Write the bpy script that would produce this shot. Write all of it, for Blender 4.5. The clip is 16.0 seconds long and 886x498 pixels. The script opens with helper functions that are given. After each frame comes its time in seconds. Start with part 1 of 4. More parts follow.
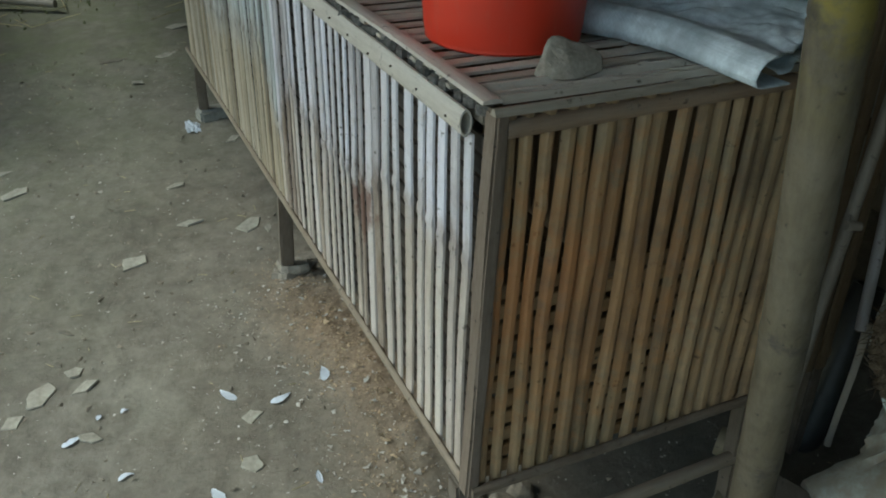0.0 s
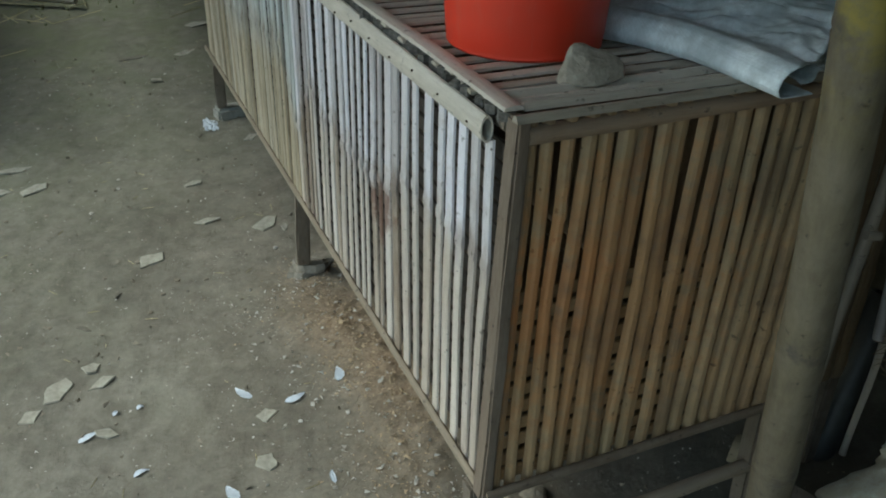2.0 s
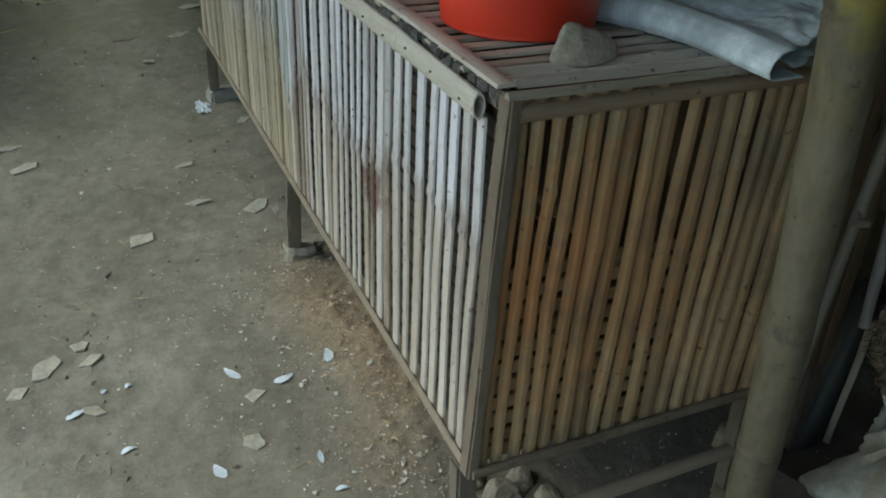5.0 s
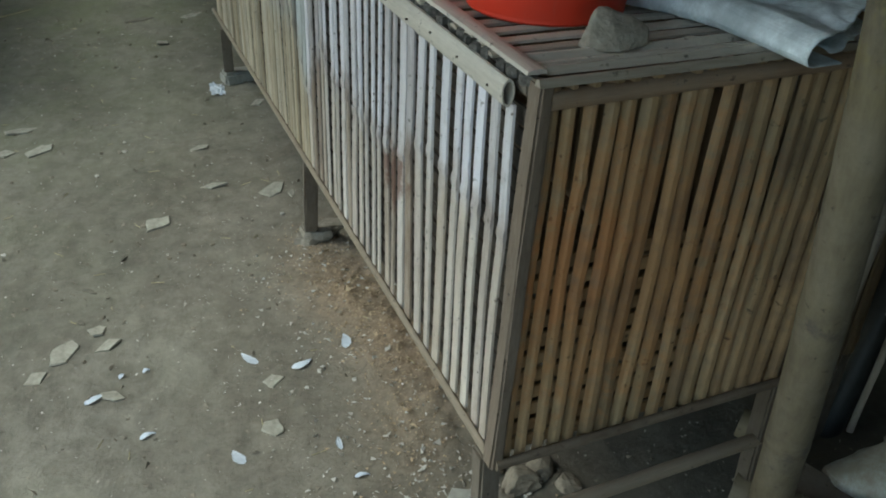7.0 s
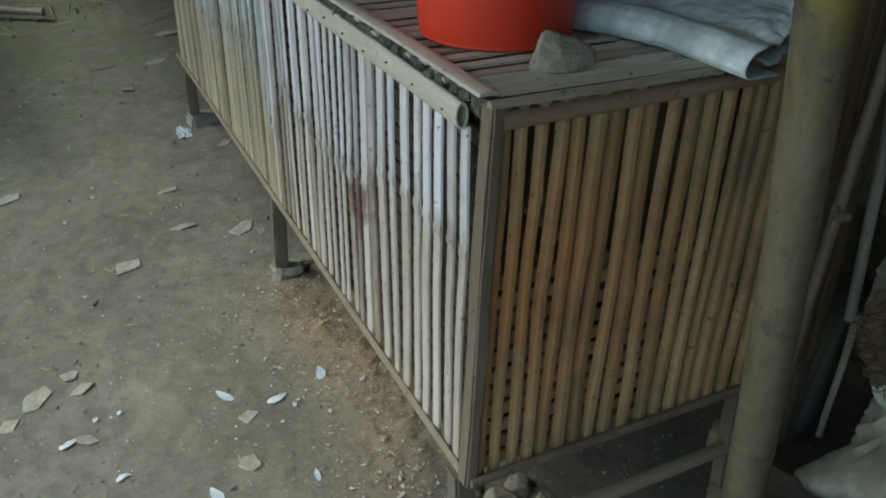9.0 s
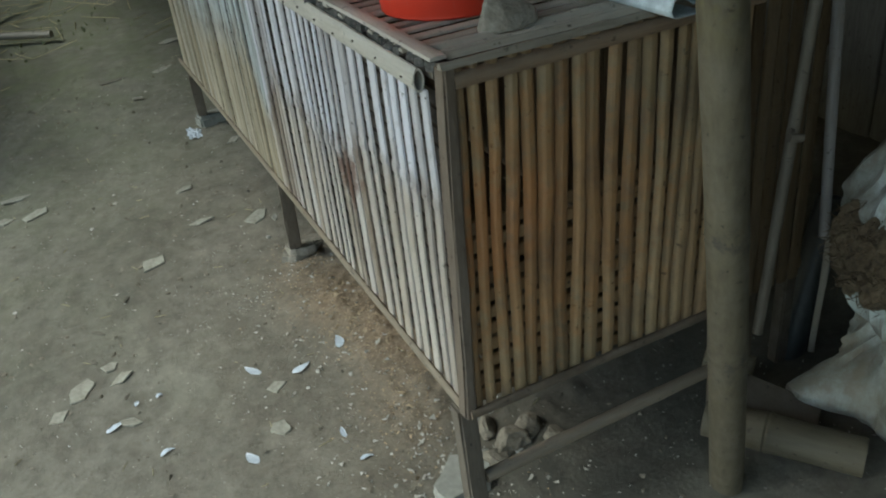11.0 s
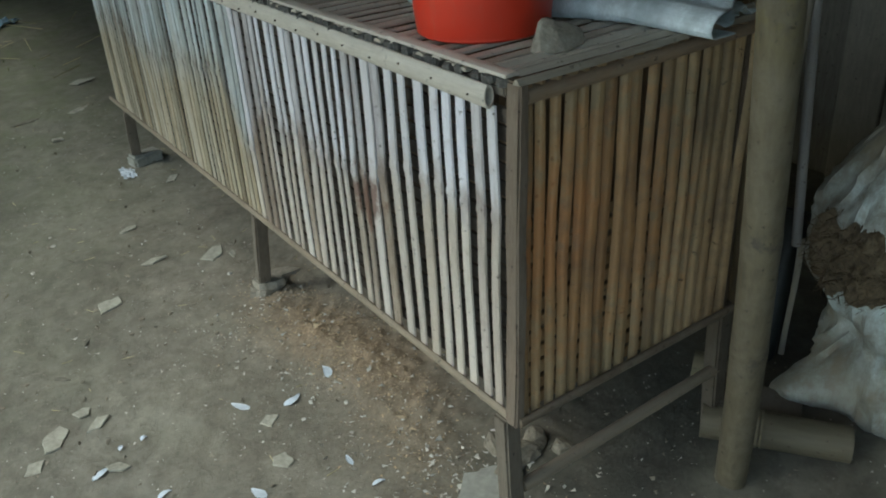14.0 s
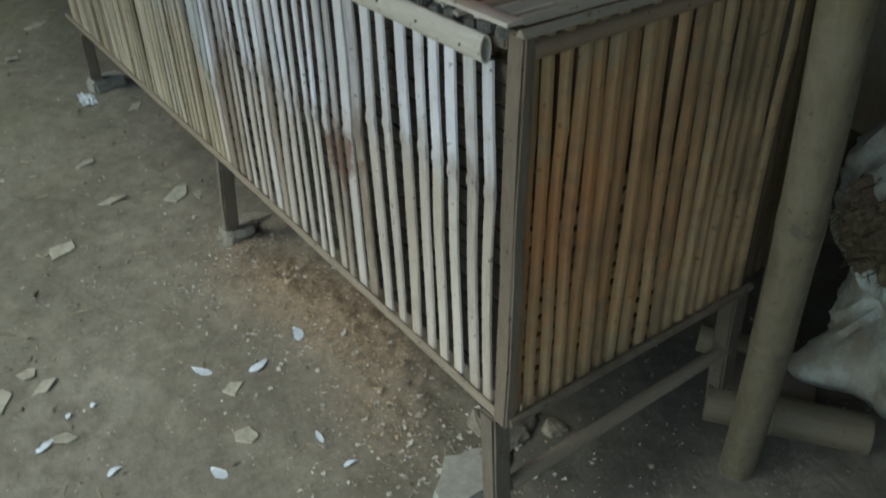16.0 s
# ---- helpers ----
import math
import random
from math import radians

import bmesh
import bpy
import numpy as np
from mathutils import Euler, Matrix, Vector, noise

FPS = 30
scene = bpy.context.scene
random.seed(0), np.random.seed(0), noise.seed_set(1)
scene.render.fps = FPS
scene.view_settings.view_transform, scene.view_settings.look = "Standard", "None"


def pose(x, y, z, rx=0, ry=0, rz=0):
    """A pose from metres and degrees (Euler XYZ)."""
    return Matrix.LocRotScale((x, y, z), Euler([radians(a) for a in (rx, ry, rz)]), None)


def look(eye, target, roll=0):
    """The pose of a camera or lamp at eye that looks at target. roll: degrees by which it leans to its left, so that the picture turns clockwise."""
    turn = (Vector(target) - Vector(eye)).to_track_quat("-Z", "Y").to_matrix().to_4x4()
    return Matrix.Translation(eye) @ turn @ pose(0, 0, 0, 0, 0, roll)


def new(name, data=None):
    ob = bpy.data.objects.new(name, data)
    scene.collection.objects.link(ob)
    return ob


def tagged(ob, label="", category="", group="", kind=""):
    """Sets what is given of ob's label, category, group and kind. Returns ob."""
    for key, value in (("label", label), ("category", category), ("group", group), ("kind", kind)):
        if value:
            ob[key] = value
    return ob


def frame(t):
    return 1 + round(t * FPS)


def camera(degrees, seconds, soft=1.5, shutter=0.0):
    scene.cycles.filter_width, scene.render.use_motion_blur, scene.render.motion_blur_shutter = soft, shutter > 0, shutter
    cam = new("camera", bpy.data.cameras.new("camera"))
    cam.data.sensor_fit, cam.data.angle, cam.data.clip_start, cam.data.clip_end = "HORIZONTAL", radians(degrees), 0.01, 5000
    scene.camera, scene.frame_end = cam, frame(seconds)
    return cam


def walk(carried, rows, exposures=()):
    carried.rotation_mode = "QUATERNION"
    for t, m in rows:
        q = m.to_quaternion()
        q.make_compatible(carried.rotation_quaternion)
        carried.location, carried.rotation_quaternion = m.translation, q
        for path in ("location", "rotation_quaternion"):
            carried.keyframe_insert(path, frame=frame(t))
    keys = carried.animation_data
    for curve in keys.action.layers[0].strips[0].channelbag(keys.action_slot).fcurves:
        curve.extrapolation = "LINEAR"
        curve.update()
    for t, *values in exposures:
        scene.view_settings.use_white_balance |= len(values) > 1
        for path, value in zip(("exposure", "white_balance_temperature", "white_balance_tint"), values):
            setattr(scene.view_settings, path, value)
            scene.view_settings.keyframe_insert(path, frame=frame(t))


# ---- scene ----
cam = camera(55.0, 16.0, soft=1.9, shutter=0.35)
PATH = [
    (0, (-0.432, -0.808, 1.295), (0.295, 0.775, 0.312), 0.9),
    (0.5, (-0.434, -0.802, 1.294), (0.286, 0.775, 0.297), 1.0),
    (1, (-0.438, -0.793, 1.299), (0.275, 0.792, 0.309), 1.5),
    (1.5, (-0.442, -0.805, 1.302), (0.252, 0.789, 0.312), 1.6),
    (2, (-0.44, -0.805, 1.303), (0.26, 0.789, 0.318), 1.3),
    (2.5, (-0.438, -0.814, 1.299), (0.296, 0.769, 0.323), 0.6),
    (3, (-0.456, -0.819, 1.289), (0.301, 0.749, 0.306), 2.1),
    (3.5, (-0.463, -0.828, 1.292), (0.264, 0.756, 0.312), 3.0),
    (3.7, (-0.442, -0.82, 1.29), (0.279, 0.763, 0.302), 2.7),
    (5.8, (-0.444, -0.815, 1.288), (0.271, 0.76, 0.285), 2.5),
    (6, (-0.445, -0.814, 1.287), (0.269, 0.762, 0.285), 2.4),
    (6.5, (-0.447, -0.805, 1.291), (0.242, 0.773, 0.272), 2.0),
    (7, (-0.453, -0.788, 1.288), (0.233, 0.776, 0.246), 2.4),
    (7.5, (-0.457, -0.792, 1.287), (0.217, 0.781, 0.252), 2.5),
    (8, (-0.452, -0.806, 1.283), (0.257, 0.769, 0.275), 2.1),
    (8.5, (-0.455, -0.828, 1.292), (0.276, 0.738, 0.286), 1.4),
    (8.7, (-0.454, -0.823, 1.284), (0.299, 0.745, 0.297), 1.4),
    (10.8, (-0.441, -0.948, 1.311), (0.208, 0.68, 0.347), -6.7),
    (11, (-0.437, -0.97, 1.306), (0.239, 0.621, 0.301), -6.6),
    (11.5, (-0.457, -1.005, 1.297), (0.198, 0.6, 0.299), -4.9),
    (12, (-0.458, -1.016, 1.308), (0.222, 0.609, 0.36), -6.8),
    (12.5, (-0.502, -0.986, 1.305), (0.221, 0.602, 0.327), -7.1),
    (13, (-0.559, -0.951, 1.303), (0.319, 0.564, 0.338), -4.6),
    (13.5, (-0.631, -0.92, 1.314), (0.32, 0.556, 0.357), -6.5),
    (14, (-0.709, -0.879, 1.306), (0.255, 0.601, 0.369), -3.9),
    (14.5, (-0.734, -0.849, 1.306), (0.236, 0.607, 0.338), -3.2),
    (15, (-0.709, -0.816, 1.306), (0.154, 0.705, 0.336), -4.9),
    (15.5, (-0.622, -0.743, 1.303), (0.319, 0.721, 0.318), -4.4),
    (16, (-0.582, -0.7, 1.277), (0.348, 0.687, 0.175), -2.2),
]
walk(cam, [(t, look(eye, target, roll)) for t, eye, target, roll in PATH],
     exposures=[(0.0, 0.63, 5800, -7), (15.0, 0.62, 5800, -7), (16.0, 0.50, 5800, -7)])

# ---- world, light ----
world = bpy.data.worlds.new("world")
scene.world = world
world.use_nodes = True
wn = world.node_tree
sky = wn.nodes.new("ShaderNodeTexSky")
sky.sky_type = "NISHITA"
sky.sun_disc = False
sky.sun_elevation = radians(48)
sky.sun_rotation = radians(-75)
sky.air_density, sky.dust_density = 1.2, 3.0
wn.links.new(sky.outputs[0], wn.nodes["Background"].inputs[0])
wn.nodes["Background"].inputs[1].default_value = 0.15
sun = new("sun", bpy.data.lights.new("sun", "SUN"))
sun.data.energy, sun.data.angle, sun.data.color = 1.2, radians(12), (1.0, 0.95, 0.88)
sun.matrix_world = look((-6, 1.5, 7), (0, 1, 0))


# ---- materials ----
def nodes_of(name):
    m = bpy.data.materials.new(name)
    m.use_nodes = True
    t = m.node_tree
    return m, t, t.nodes["Principled BSDF"]


def noise_node(t, scale, detail=4.0, rough=0.6, src=None, stretch=None):
    n = t.nodes.new("ShaderNodeTexNoise")
    n.inputs["Scale"].default_value, n.inputs["Detail"].default_value = scale, detail
    n.inputs["Roughness"].default_value = rough
    if src is not None:
        if stretch:
            mp = t.nodes.new("ShaderNodeMapping")
            mp.inputs["Scale"].default_value = stretch
            t.links.new(src, mp.inputs[0])
            src = mp.outputs[0]
        t.links.new(src, n.inputs[0])
    return n.outputs[0]


def ramp(t, fac, stops):
    r = t.nodes.new("ShaderNodeValToRGB")
    while len(r.color_ramp.elements) < len(stops):
        r.color_ramp.elements.new(0.5)
    for e, (p, c) in zip(r.color_ramp.elements, stops):
        e.position, e.color = p, (*c, 1)
    t.links.new(fac, r.inputs[0])
    return r.outputs[0]


def mix(t, fac, a, b, mode="MIX"):
    m = t.nodes.new("ShaderNodeMix")
    m.data_type, m.blend_type = "RGBA", mode
    for sock, v in ((m.inputs[0], fac), (m.inputs[6], a), (m.inputs[7], b)):
        if hasattr(v, "is_output"):
            t.links.new(v, sock)
        elif isinstance(v, tuple):
            sock.default_value = (*v, 1)
        else:
            sock.default_value = v
    return m.outputs[2]


def math_node(t, op, a, b=0.0, clamp=False):
    m = t.nodes.new("ShaderNodeMath")
    m.operation, m.use_clamp = op, clamp
    for sock, v in zip(m.inputs, (a, b)):
        if hasattr(v, "is_output"):
            t.links.new(v, sock)
        else:
            sock.default_value = v
    return m.outputs[0]


def bump(t, bsdf, height, strength=0.4, distance=0.002):
    b = t.nodes.new("ShaderNodeBump")
    b.inputs["Strength"].default_value, b.inputs["Distance"].default_value = strength, distance
    t.links.new(height, b.inputs["Height"])
    t.links.new(b.outputs[0], bsdf.inputs["Normal"])


def coords(t, which="Object"):
    return t.nodes.new("ShaderNodeTexCoord").outputs[which]


def per_piece(t):
    return t.nodes.new("ShaderNodeObjectInfo").outputs["Random"]


def shifted(t, rnd):
    """Object coordinates moved on by each piece's own random number."""
    v = t.nodes.new("ShaderNodeVectorMath")
    v.operation = "ADD"
    t.links.new(coords(t), v.inputs[0])
    t.links.new(math_node(t, "MULTIPLY", rnd, 37.0), v.inputs[1])
    return v.outputs[0]


def bamboo(name, dark, mid, light, stretch=(40, 40, 3), rough=0.55, dust=0.25, dust_col=(0.30, 0.27, 0.22)):
    """Weathered bamboo: long grain, stains, a tone of its own for each piece."""
    m, t, b = nodes_of(name)
    rnd = per_piece(t)
    co = shifted(t, rnd)
    grain = noise_node(t, 6.0, 6, 0.7, co, stretch)
    stain = noise_node(t, 9.0, 5, 0.65, co, (1, 1, 0.45))
    f = math_node(t, "ADD", math_node(t, "MULTIPLY", grain, 0.5), math_node(t, "MULTIPLY", stain, 0.35))
    f = math_node(t, "ADD", f, math_node(t, "MULTIPLY", math_node(t, "SUBTRACT", rnd, 0.5), 0.42), True)
    col = ramp(t, f, [(0.12, dark), (0.42, mid), (0.72, light)])
    spots = noise_node(t, 70.0, 3, 0.6, co)
    col = mix(t, ramp(t, spots, [(0.64, (0, 0, 0)), (0.74, (1, 1, 1))]), col, tuple(c * 0.45 for c in dark))
    dn = noise_node(t, 24.0, 5, 0.7, co)
    col = mix(t, math_node(t, "MULTIPLY", ramp(t, dn, [(0.45, (0, 0, 0)), (0.75, (1, 1, 1))]), dust), col, dust_col)
    t.links.new(col, b.inputs["Base Color"])
    b.inputs["Roughness"].default_value = rough
    bump(t, b, f, 0.5, 0.0015)
    return m


def weather(m, tone, scale, low, amount):
    """Broad stains that run on from piece to piece, laid over a material's colour."""
    t = m.node_tree
    b = t.nodes["Principled BSDF"]
    col = b.inputs["Base Color"].links[0].from_socket
    place = t.nodes.new("ShaderNodeNewGeometry").outputs["Position"]
    patch = ramp(t, noise_node(t, scale, 4, 0.6, place), [(low, (0, 0, 0)), (low + 0.2, (1, 1, 1))])
    t.links.new(mix(t, math_node(t, "MULTIPLY", patch, amount), col, tone), b.inputs["Base Color"])


def plain(name, a, c, scale=20.0, rough=0.8, bump_s=0.4, dist=0.003, metallic=0.0, stretch=(1, 1, 1)):
    m, t, b = nodes_of(name)
    co = coords(t)
    n1 = noise_node(t, scale, 6, 0.65, co, stretch)
    n2 = noise_node(t, scale * 5, 4, 0.6, co, stretch)
    f = math_node(t, "ADD", math_node(t, "MULTIPLY", n1, 0.65), math_node(t, "MULTIPLY", n2, 0.35))
    t.links.new(ramp(t, f, [(0.33, a), (0.66, c)]), b.inputs["Base Color"])
    b.inputs["Roughness"].default_value = rough
    b.inputs["Metallic"].default_value = metallic
    bump(t, b, f, bump_s, dist)
    return m


def front_bamboo(name, tans, pales, blend=0.045):
    """Split bamboo, bleached above its joint and browner under it, with smudges round the joint."""
    m, t, b = nodes_of(name)
    rnd = per_piece(t)
    co = shifted(t, rnd)
    at = t.nodes.new("ShaderNodeAttribute")
    at.attribute_name = "from_joint"
    grain = noise_node(t, 6.0, 6, 0.7, co, (60, 60, 3))
    stain = noise_node(t, 10.0, 5, 0.65, co, (2, 2, 0.8))
    g = math_node(t, "ADD", math_node(t, "MULTIPLY", grain, 0.5), math_node(t, "MULTIPLY", stain, 0.45))
    f = math_node(t, "ADD", g, math_node(t, "MULTIPLY", math_node(t, "SUBTRACT", rnd, 0.5), 0.46), True)
    pale = ramp(t, f, list(zip((0.22, 0.45, 0.68), pales)))
    tan = ramp(t, f, list(zip((0.22, 0.45, 0.68), tans)))
    edge = math_node(t, "ADD", at.outputs["Fac"], math_node(t, "MULTIPLY", math_node(t, "SUBTRACT", stain, 0.5), 0.16))
    up = t.nodes.new("ShaderNodeMapRange")
    up.inputs[1].default_value, up.inputs[2].default_value = -blend, blend
    t.links.new(edge, up.inputs[0])
    strength = math_node(t, "ADD", math_node(t, "MULTIPLY", math_node(t, "FRACT", math_node(t, "MULTIPLY", rnd, 7.3)), 0.45), 0.55)
    col = mix(t, strength, mix(t, 0.5, tan, pale), mix(t, up.outputs[0], tan, pale))
    near = math_node(t, "SUBTRACT", 1.0, math_node(t, "MULTIPLY", math_node(t, "ABSOLUTE", edge), 24.0), True)
    smudge = math_node(t, "MULTIPLY", near, math_node(t, "MULTIPLY", math_node(t, "FRACT", math_node(t, "MULTIPLY", rnd, 13.7)), 0.5))
    col = mix(t, smudge, col, (0.15, 0.09, 0.06))
    spots = noise_node(t, 80.0, 3, 0.6, co)
    col = mix(t, ramp(t, spots, [(0.66, (0, 0, 0)), (0.74, (1, 1, 1))]), col, (0.10, 0.08, 0.06))
    t.links.new(col, b.inputs["Base Color"])
    b.inputs["Roughness"].default_value = 0.5
    bump(t, b, f, 0.4, 0.0012)
    return m


M_FRONT = front_bamboo("bleached_bamboo", ((0.22, 0.165, 0.12), (0.48, 0.405, 0.325), (0.66, 0.59, 0.51)), ((0.36, 0.33, 0.325), (0.66, 0.635, 0.655), (0.82, 0.80, 0.86)))
weather(M_FRONT, (0.22, 0.14, 0.10), 7.0, 0.60, 0.45)
weather(M_FRONT, (0.30, 0.22, 0.15), 30.0, 0.58, 0.4)
M_FAR = front_bamboo("yellowed_bamboo", ((0.15, 0.113, 0.070), (0.36, 0.290, 0.185), (0.54, 0.455, 0.315)), ((0.21, 0.215, 0.205), (0.44, 0.47, 0.46), (0.62, 0.67, 0.69)), 0.07)
weather(M_FAR, (0.20, 0.14, 0.095), 8.0, 0.56, 0.4)


def spot_stain(m, at, size, tone, amount):
    """A ragged stain round one spot of the slats."""
    t = m.node_tree
    b = t.nodes["Principled BSDF"]
    col = b.inputs["Base Color"].links[0].from_socket
    place = t.nodes.new("ShaderNodeNewGeometry").outputs["Position"]
    d = t.nodes.new("ShaderNodeVectorMath")
    d.operation = "DISTANCE"
    t.links.new(place, d.inputs[0])
    d.inputs[1].default_value = at
    ragged = math_node(t, "ADD", math_node(t, "DIVIDE", d.outputs["Value"], size), math_node(t, "MULTIPLY", noise_node(t, 28.0, 5, 0.7, place), 1.1))
    spot = ramp(t, ragged, [(0.78, (1, 1, 1)), (0.98, (0, 0, 0))])
    t.links.new(mix(t, math_node(t, "MULTIPLY", spot, amount), col, tone), b.inputs["Base Color"])


spot_stain(M_FRONT, (-0.006, 0.455, 0.63), 0.16, (0.16, 0.075, 0.05), 0.8)
M_CROSS = bamboo("cross_bamboo", (0.11, 0.062, 0.026), (0.25, 0.145, 0.062), (0.38, 0.25, 0.125), dust=0.4, dust_col=(0.24, 0.19, 0.13))
M_END = bamboo("brown_bamboo", (0.155, 0.092, 0.042), (0.375, 0.245, 0.122), (0.53, 0.375, 0.205), dust=0.4, dust_col=(0.24, 0.19, 0.13))
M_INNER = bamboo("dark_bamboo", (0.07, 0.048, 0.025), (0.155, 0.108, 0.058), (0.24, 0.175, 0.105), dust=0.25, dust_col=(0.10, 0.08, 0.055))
weather(M_END, (0.20, 0.165, 0.095), 3.2, 0.42, 0.55)
spot_stain(M_END, (0.15, 0.0, 0.68), 0.62, (0.50, 0.20, 0.045), 0.36)
spot_stain(M_END, (0.07, 0.0, 0.70), 0.26, (0.52, 0.17, 0.040), 0.3)
weather(M_END, (0.15, 0.095, 0.060), 9.0, 0.50, 0.65)
weather(M_END, (0.20, 0.175, 0.135), 38.0, 0.52, 0.4)
# near-black bamboo: the shade inside the front gaps is put into its colour
M_LATTICE = bamboo("gap_shade_bamboo", (0.022, 0.017, 0.013), (0.050, 0.039, 0.030), (0.085, 0.068, 0.052), dust=0.2, dust_col=(0.06, 0.05, 0.04))
M_LOG = bamboo("damp_culm", (0.07, 0.060, 0.040), (0.150, 0.128, 0.085), (0.24, 0.205, 0.14), stretch=(14, 14, 1.5), rough=0.65, dust=0.3, dust_col=(0.17, 0.15, 0.11))
M_CULM = bamboo("mossy_culm", (0.10, 0.084, 0.054), (0.205, 0.174, 0.114), (0.32, 0.278, 0.19), stretch=(14, 14, 1.5), rough=0.65, dust=0.3)


def stains_on_culm():
    """Yellow-green moss high up and dark smudges at the joints."""
    t = M_CULM.node_tree
    b = t.nodes["Principled BSDF"]
    col = b.inputs["Base Color"].links[0].from_socket
    for name, tone, scale, low in (("moss", (0.26, 0.21, 0.03), 14.0, 0.42), ("smudge", (0.05, 0.048, 0.045), 22.0, 0.46)):
        att = t.nodes.new("ShaderNodeAttribute")
        att.attribute_name = name
        patch = ramp(t, noise_node(t, scale, 5, 0.65, coords(t)), [(low, (0, 0, 0)), (low + 0.14, (1, 1, 1))])
        col = mix(t, math_node(t, "MULTIPLY", math_node(t, "MULTIPLY", att.outputs["Fac"], patch), 0.85), col, tone)
    t.links.new(col, b.inputs["Base Color"])


stains_on_culm()
M_POLE = bamboo("grey_pole", (0.13, 0.11, 0.085), (0.23, 0.20, 0.16), (0.34, 0.305, 0.25), stretch=(30, 30, 3))
M_PALEPOLE = bamboo("pale_pole", (0.22, 0.20, 0.185), (0.38, 0.355, 0.34), (0.52, 0.50, 0.49), stretch=(30, 30, 3))
M_PIPE = plain("dark_grey_plastic", (0.018, 0.020, 0.020), (0.036, 0.040, 0.040), 14, 0.5, 0.2, 0.002)
M_WOOD = bamboo("old_timber", (0.10, 0.08, 0.06), (0.20, 0.165, 0.125), (0.32, 0.27, 0.21), stretch=(50, 50, 4), rough=0.8, dust=0.4)
M_UPRIGHT = bamboo("upright_timber", (0.055, 0.039, 0.028), (0.135, 0.100, 0.072), (0.25, 0.20, 0.15), stretch=(45, 45, 6), rough=0.9, dust=0.22, dust_col=(0.27, 0.23, 0.19))
M_LEG = bamboo("leg_timber", (0.06, 0.05, 0.038), (0.13, 0.108, 0.082), (0.23, 0.195, 0.155), stretch=(50, 50, 4), rough=0.85, dust=0.4, dust_col=(0.20, 0.17, 0.14))
M_DARKWOOD = bamboo("dark_timber", (0.09, 0.083, 0.068), (0.20, 0.185, 0.152), (0.30, 0.278, 0.23), stretch=(20, 20, 2), rough=0.85, dust=0.3, dust_col=(0.12, 0.11, 0.09))
M_DUSTY = bamboo("dusty_pole", (0.13, 0.10, 0.07), (0.25, 0.20, 0.145), (0.36, 0.30, 0.225), stretch=(40, 40, 3), rough=0.8, dust=0.5, dust_col=(0.27, 0.225, 0.17))
M_CRUST = plain("crusted_bamboo", (0.045, 0.040, 0.034), (0.25, 0.235, 0.215), 60, 0.9, 0.7, 0.003)
M_STONE = plain("grey_stone", (0.17, 0.15, 0.12), (0.42, 0.38, 0.315), 26, 0.88, 0.8, 0.006)
M_CHIP = plain("flat_clay_chip", (0.24, 0.225, 0.18), (0.42, 0.40, 0.335), 30, 0.85, 0.4, 0.002)
M_CHIPD = plain("dark_chip", (0.10, 0.09, 0.07), (0.20, 0.18, 0.14), 30, 0.85, 0.4, 0.002)
M_FEATHER = plain("white_feather", (0.48, 0.53, 0.60), (0.70, 0.74, 0.80), 60, 0.8, 0.2, 0.001)
M_CRUMB = plain("pale_crumbs", (0.28, 0.25, 0.20), (0.66, 0.64, 0.59), 9, 0.8)
M_HUSK = plain("tan_husk", (0.28, 0.20, 0.115), (0.52, 0.41, 0.27), 30, 0.9)
M_NAIL = plain("rusty_nail", (0.03, 0.02, 0.015), (0.08, 0.05, 0.035), 60, 0.7, metallic=0.6)
M_STRAW = plain("dry_straw", (0.22, 0.19, 0.09), (0.48, 0.42, 0.24), 8, 0.8)
M_GRASS = plain("short_weeds", (0.09, 0.10, 0.04), (0.17, 0.18, 0.08), 8, 0.7)
M_BLUE = plain("blue_plastic", (0.22, 0.36, 0.50), (0.45, 0.60, 0.72), 14, 0.4)
M_CLOD = plain("earth_clod", (0.14, 0.12, 0.09), (0.30, 0.26, 0.20), 26, 0.95, 0.6, 0.004)
M_SLAB = plain("cement_slab", (0.24, 0.235, 0.205), (0.42, 0.41, 0.365), 16, 0.9, 0.4)


def red_plastic():
    m, t, b = nodes_of("red_plastic")
    co = coords(t)
    n = noise_node(t, 7.0, 5, 0.6, co)
    s = noise_node(t, 40.0, 4, 0.7, co, (1, 1, 0.15))
    col = mix(t, ramp(t, n, [(0.4, (0, 0, 0)), (0.75, (1, 1, 1))]), (0.70, 0.045, 0.018), (0.58, 0.060, 0.030))
    col = mix(t, math_node(t, "MULTIPLY", ramp(t, s, [(0.55, (0, 0, 0)), (0.8, (1, 1, 1))]), 0.25), col, (0.40, 0.22, 0.16))
    t.links.new(col, b.inputs["Base Color"])
    b.inputs["Roughness"].default_value = 0.42
    bump(t, b, s, 0.1, 0.001)
    return m


M_RED = red_plastic()


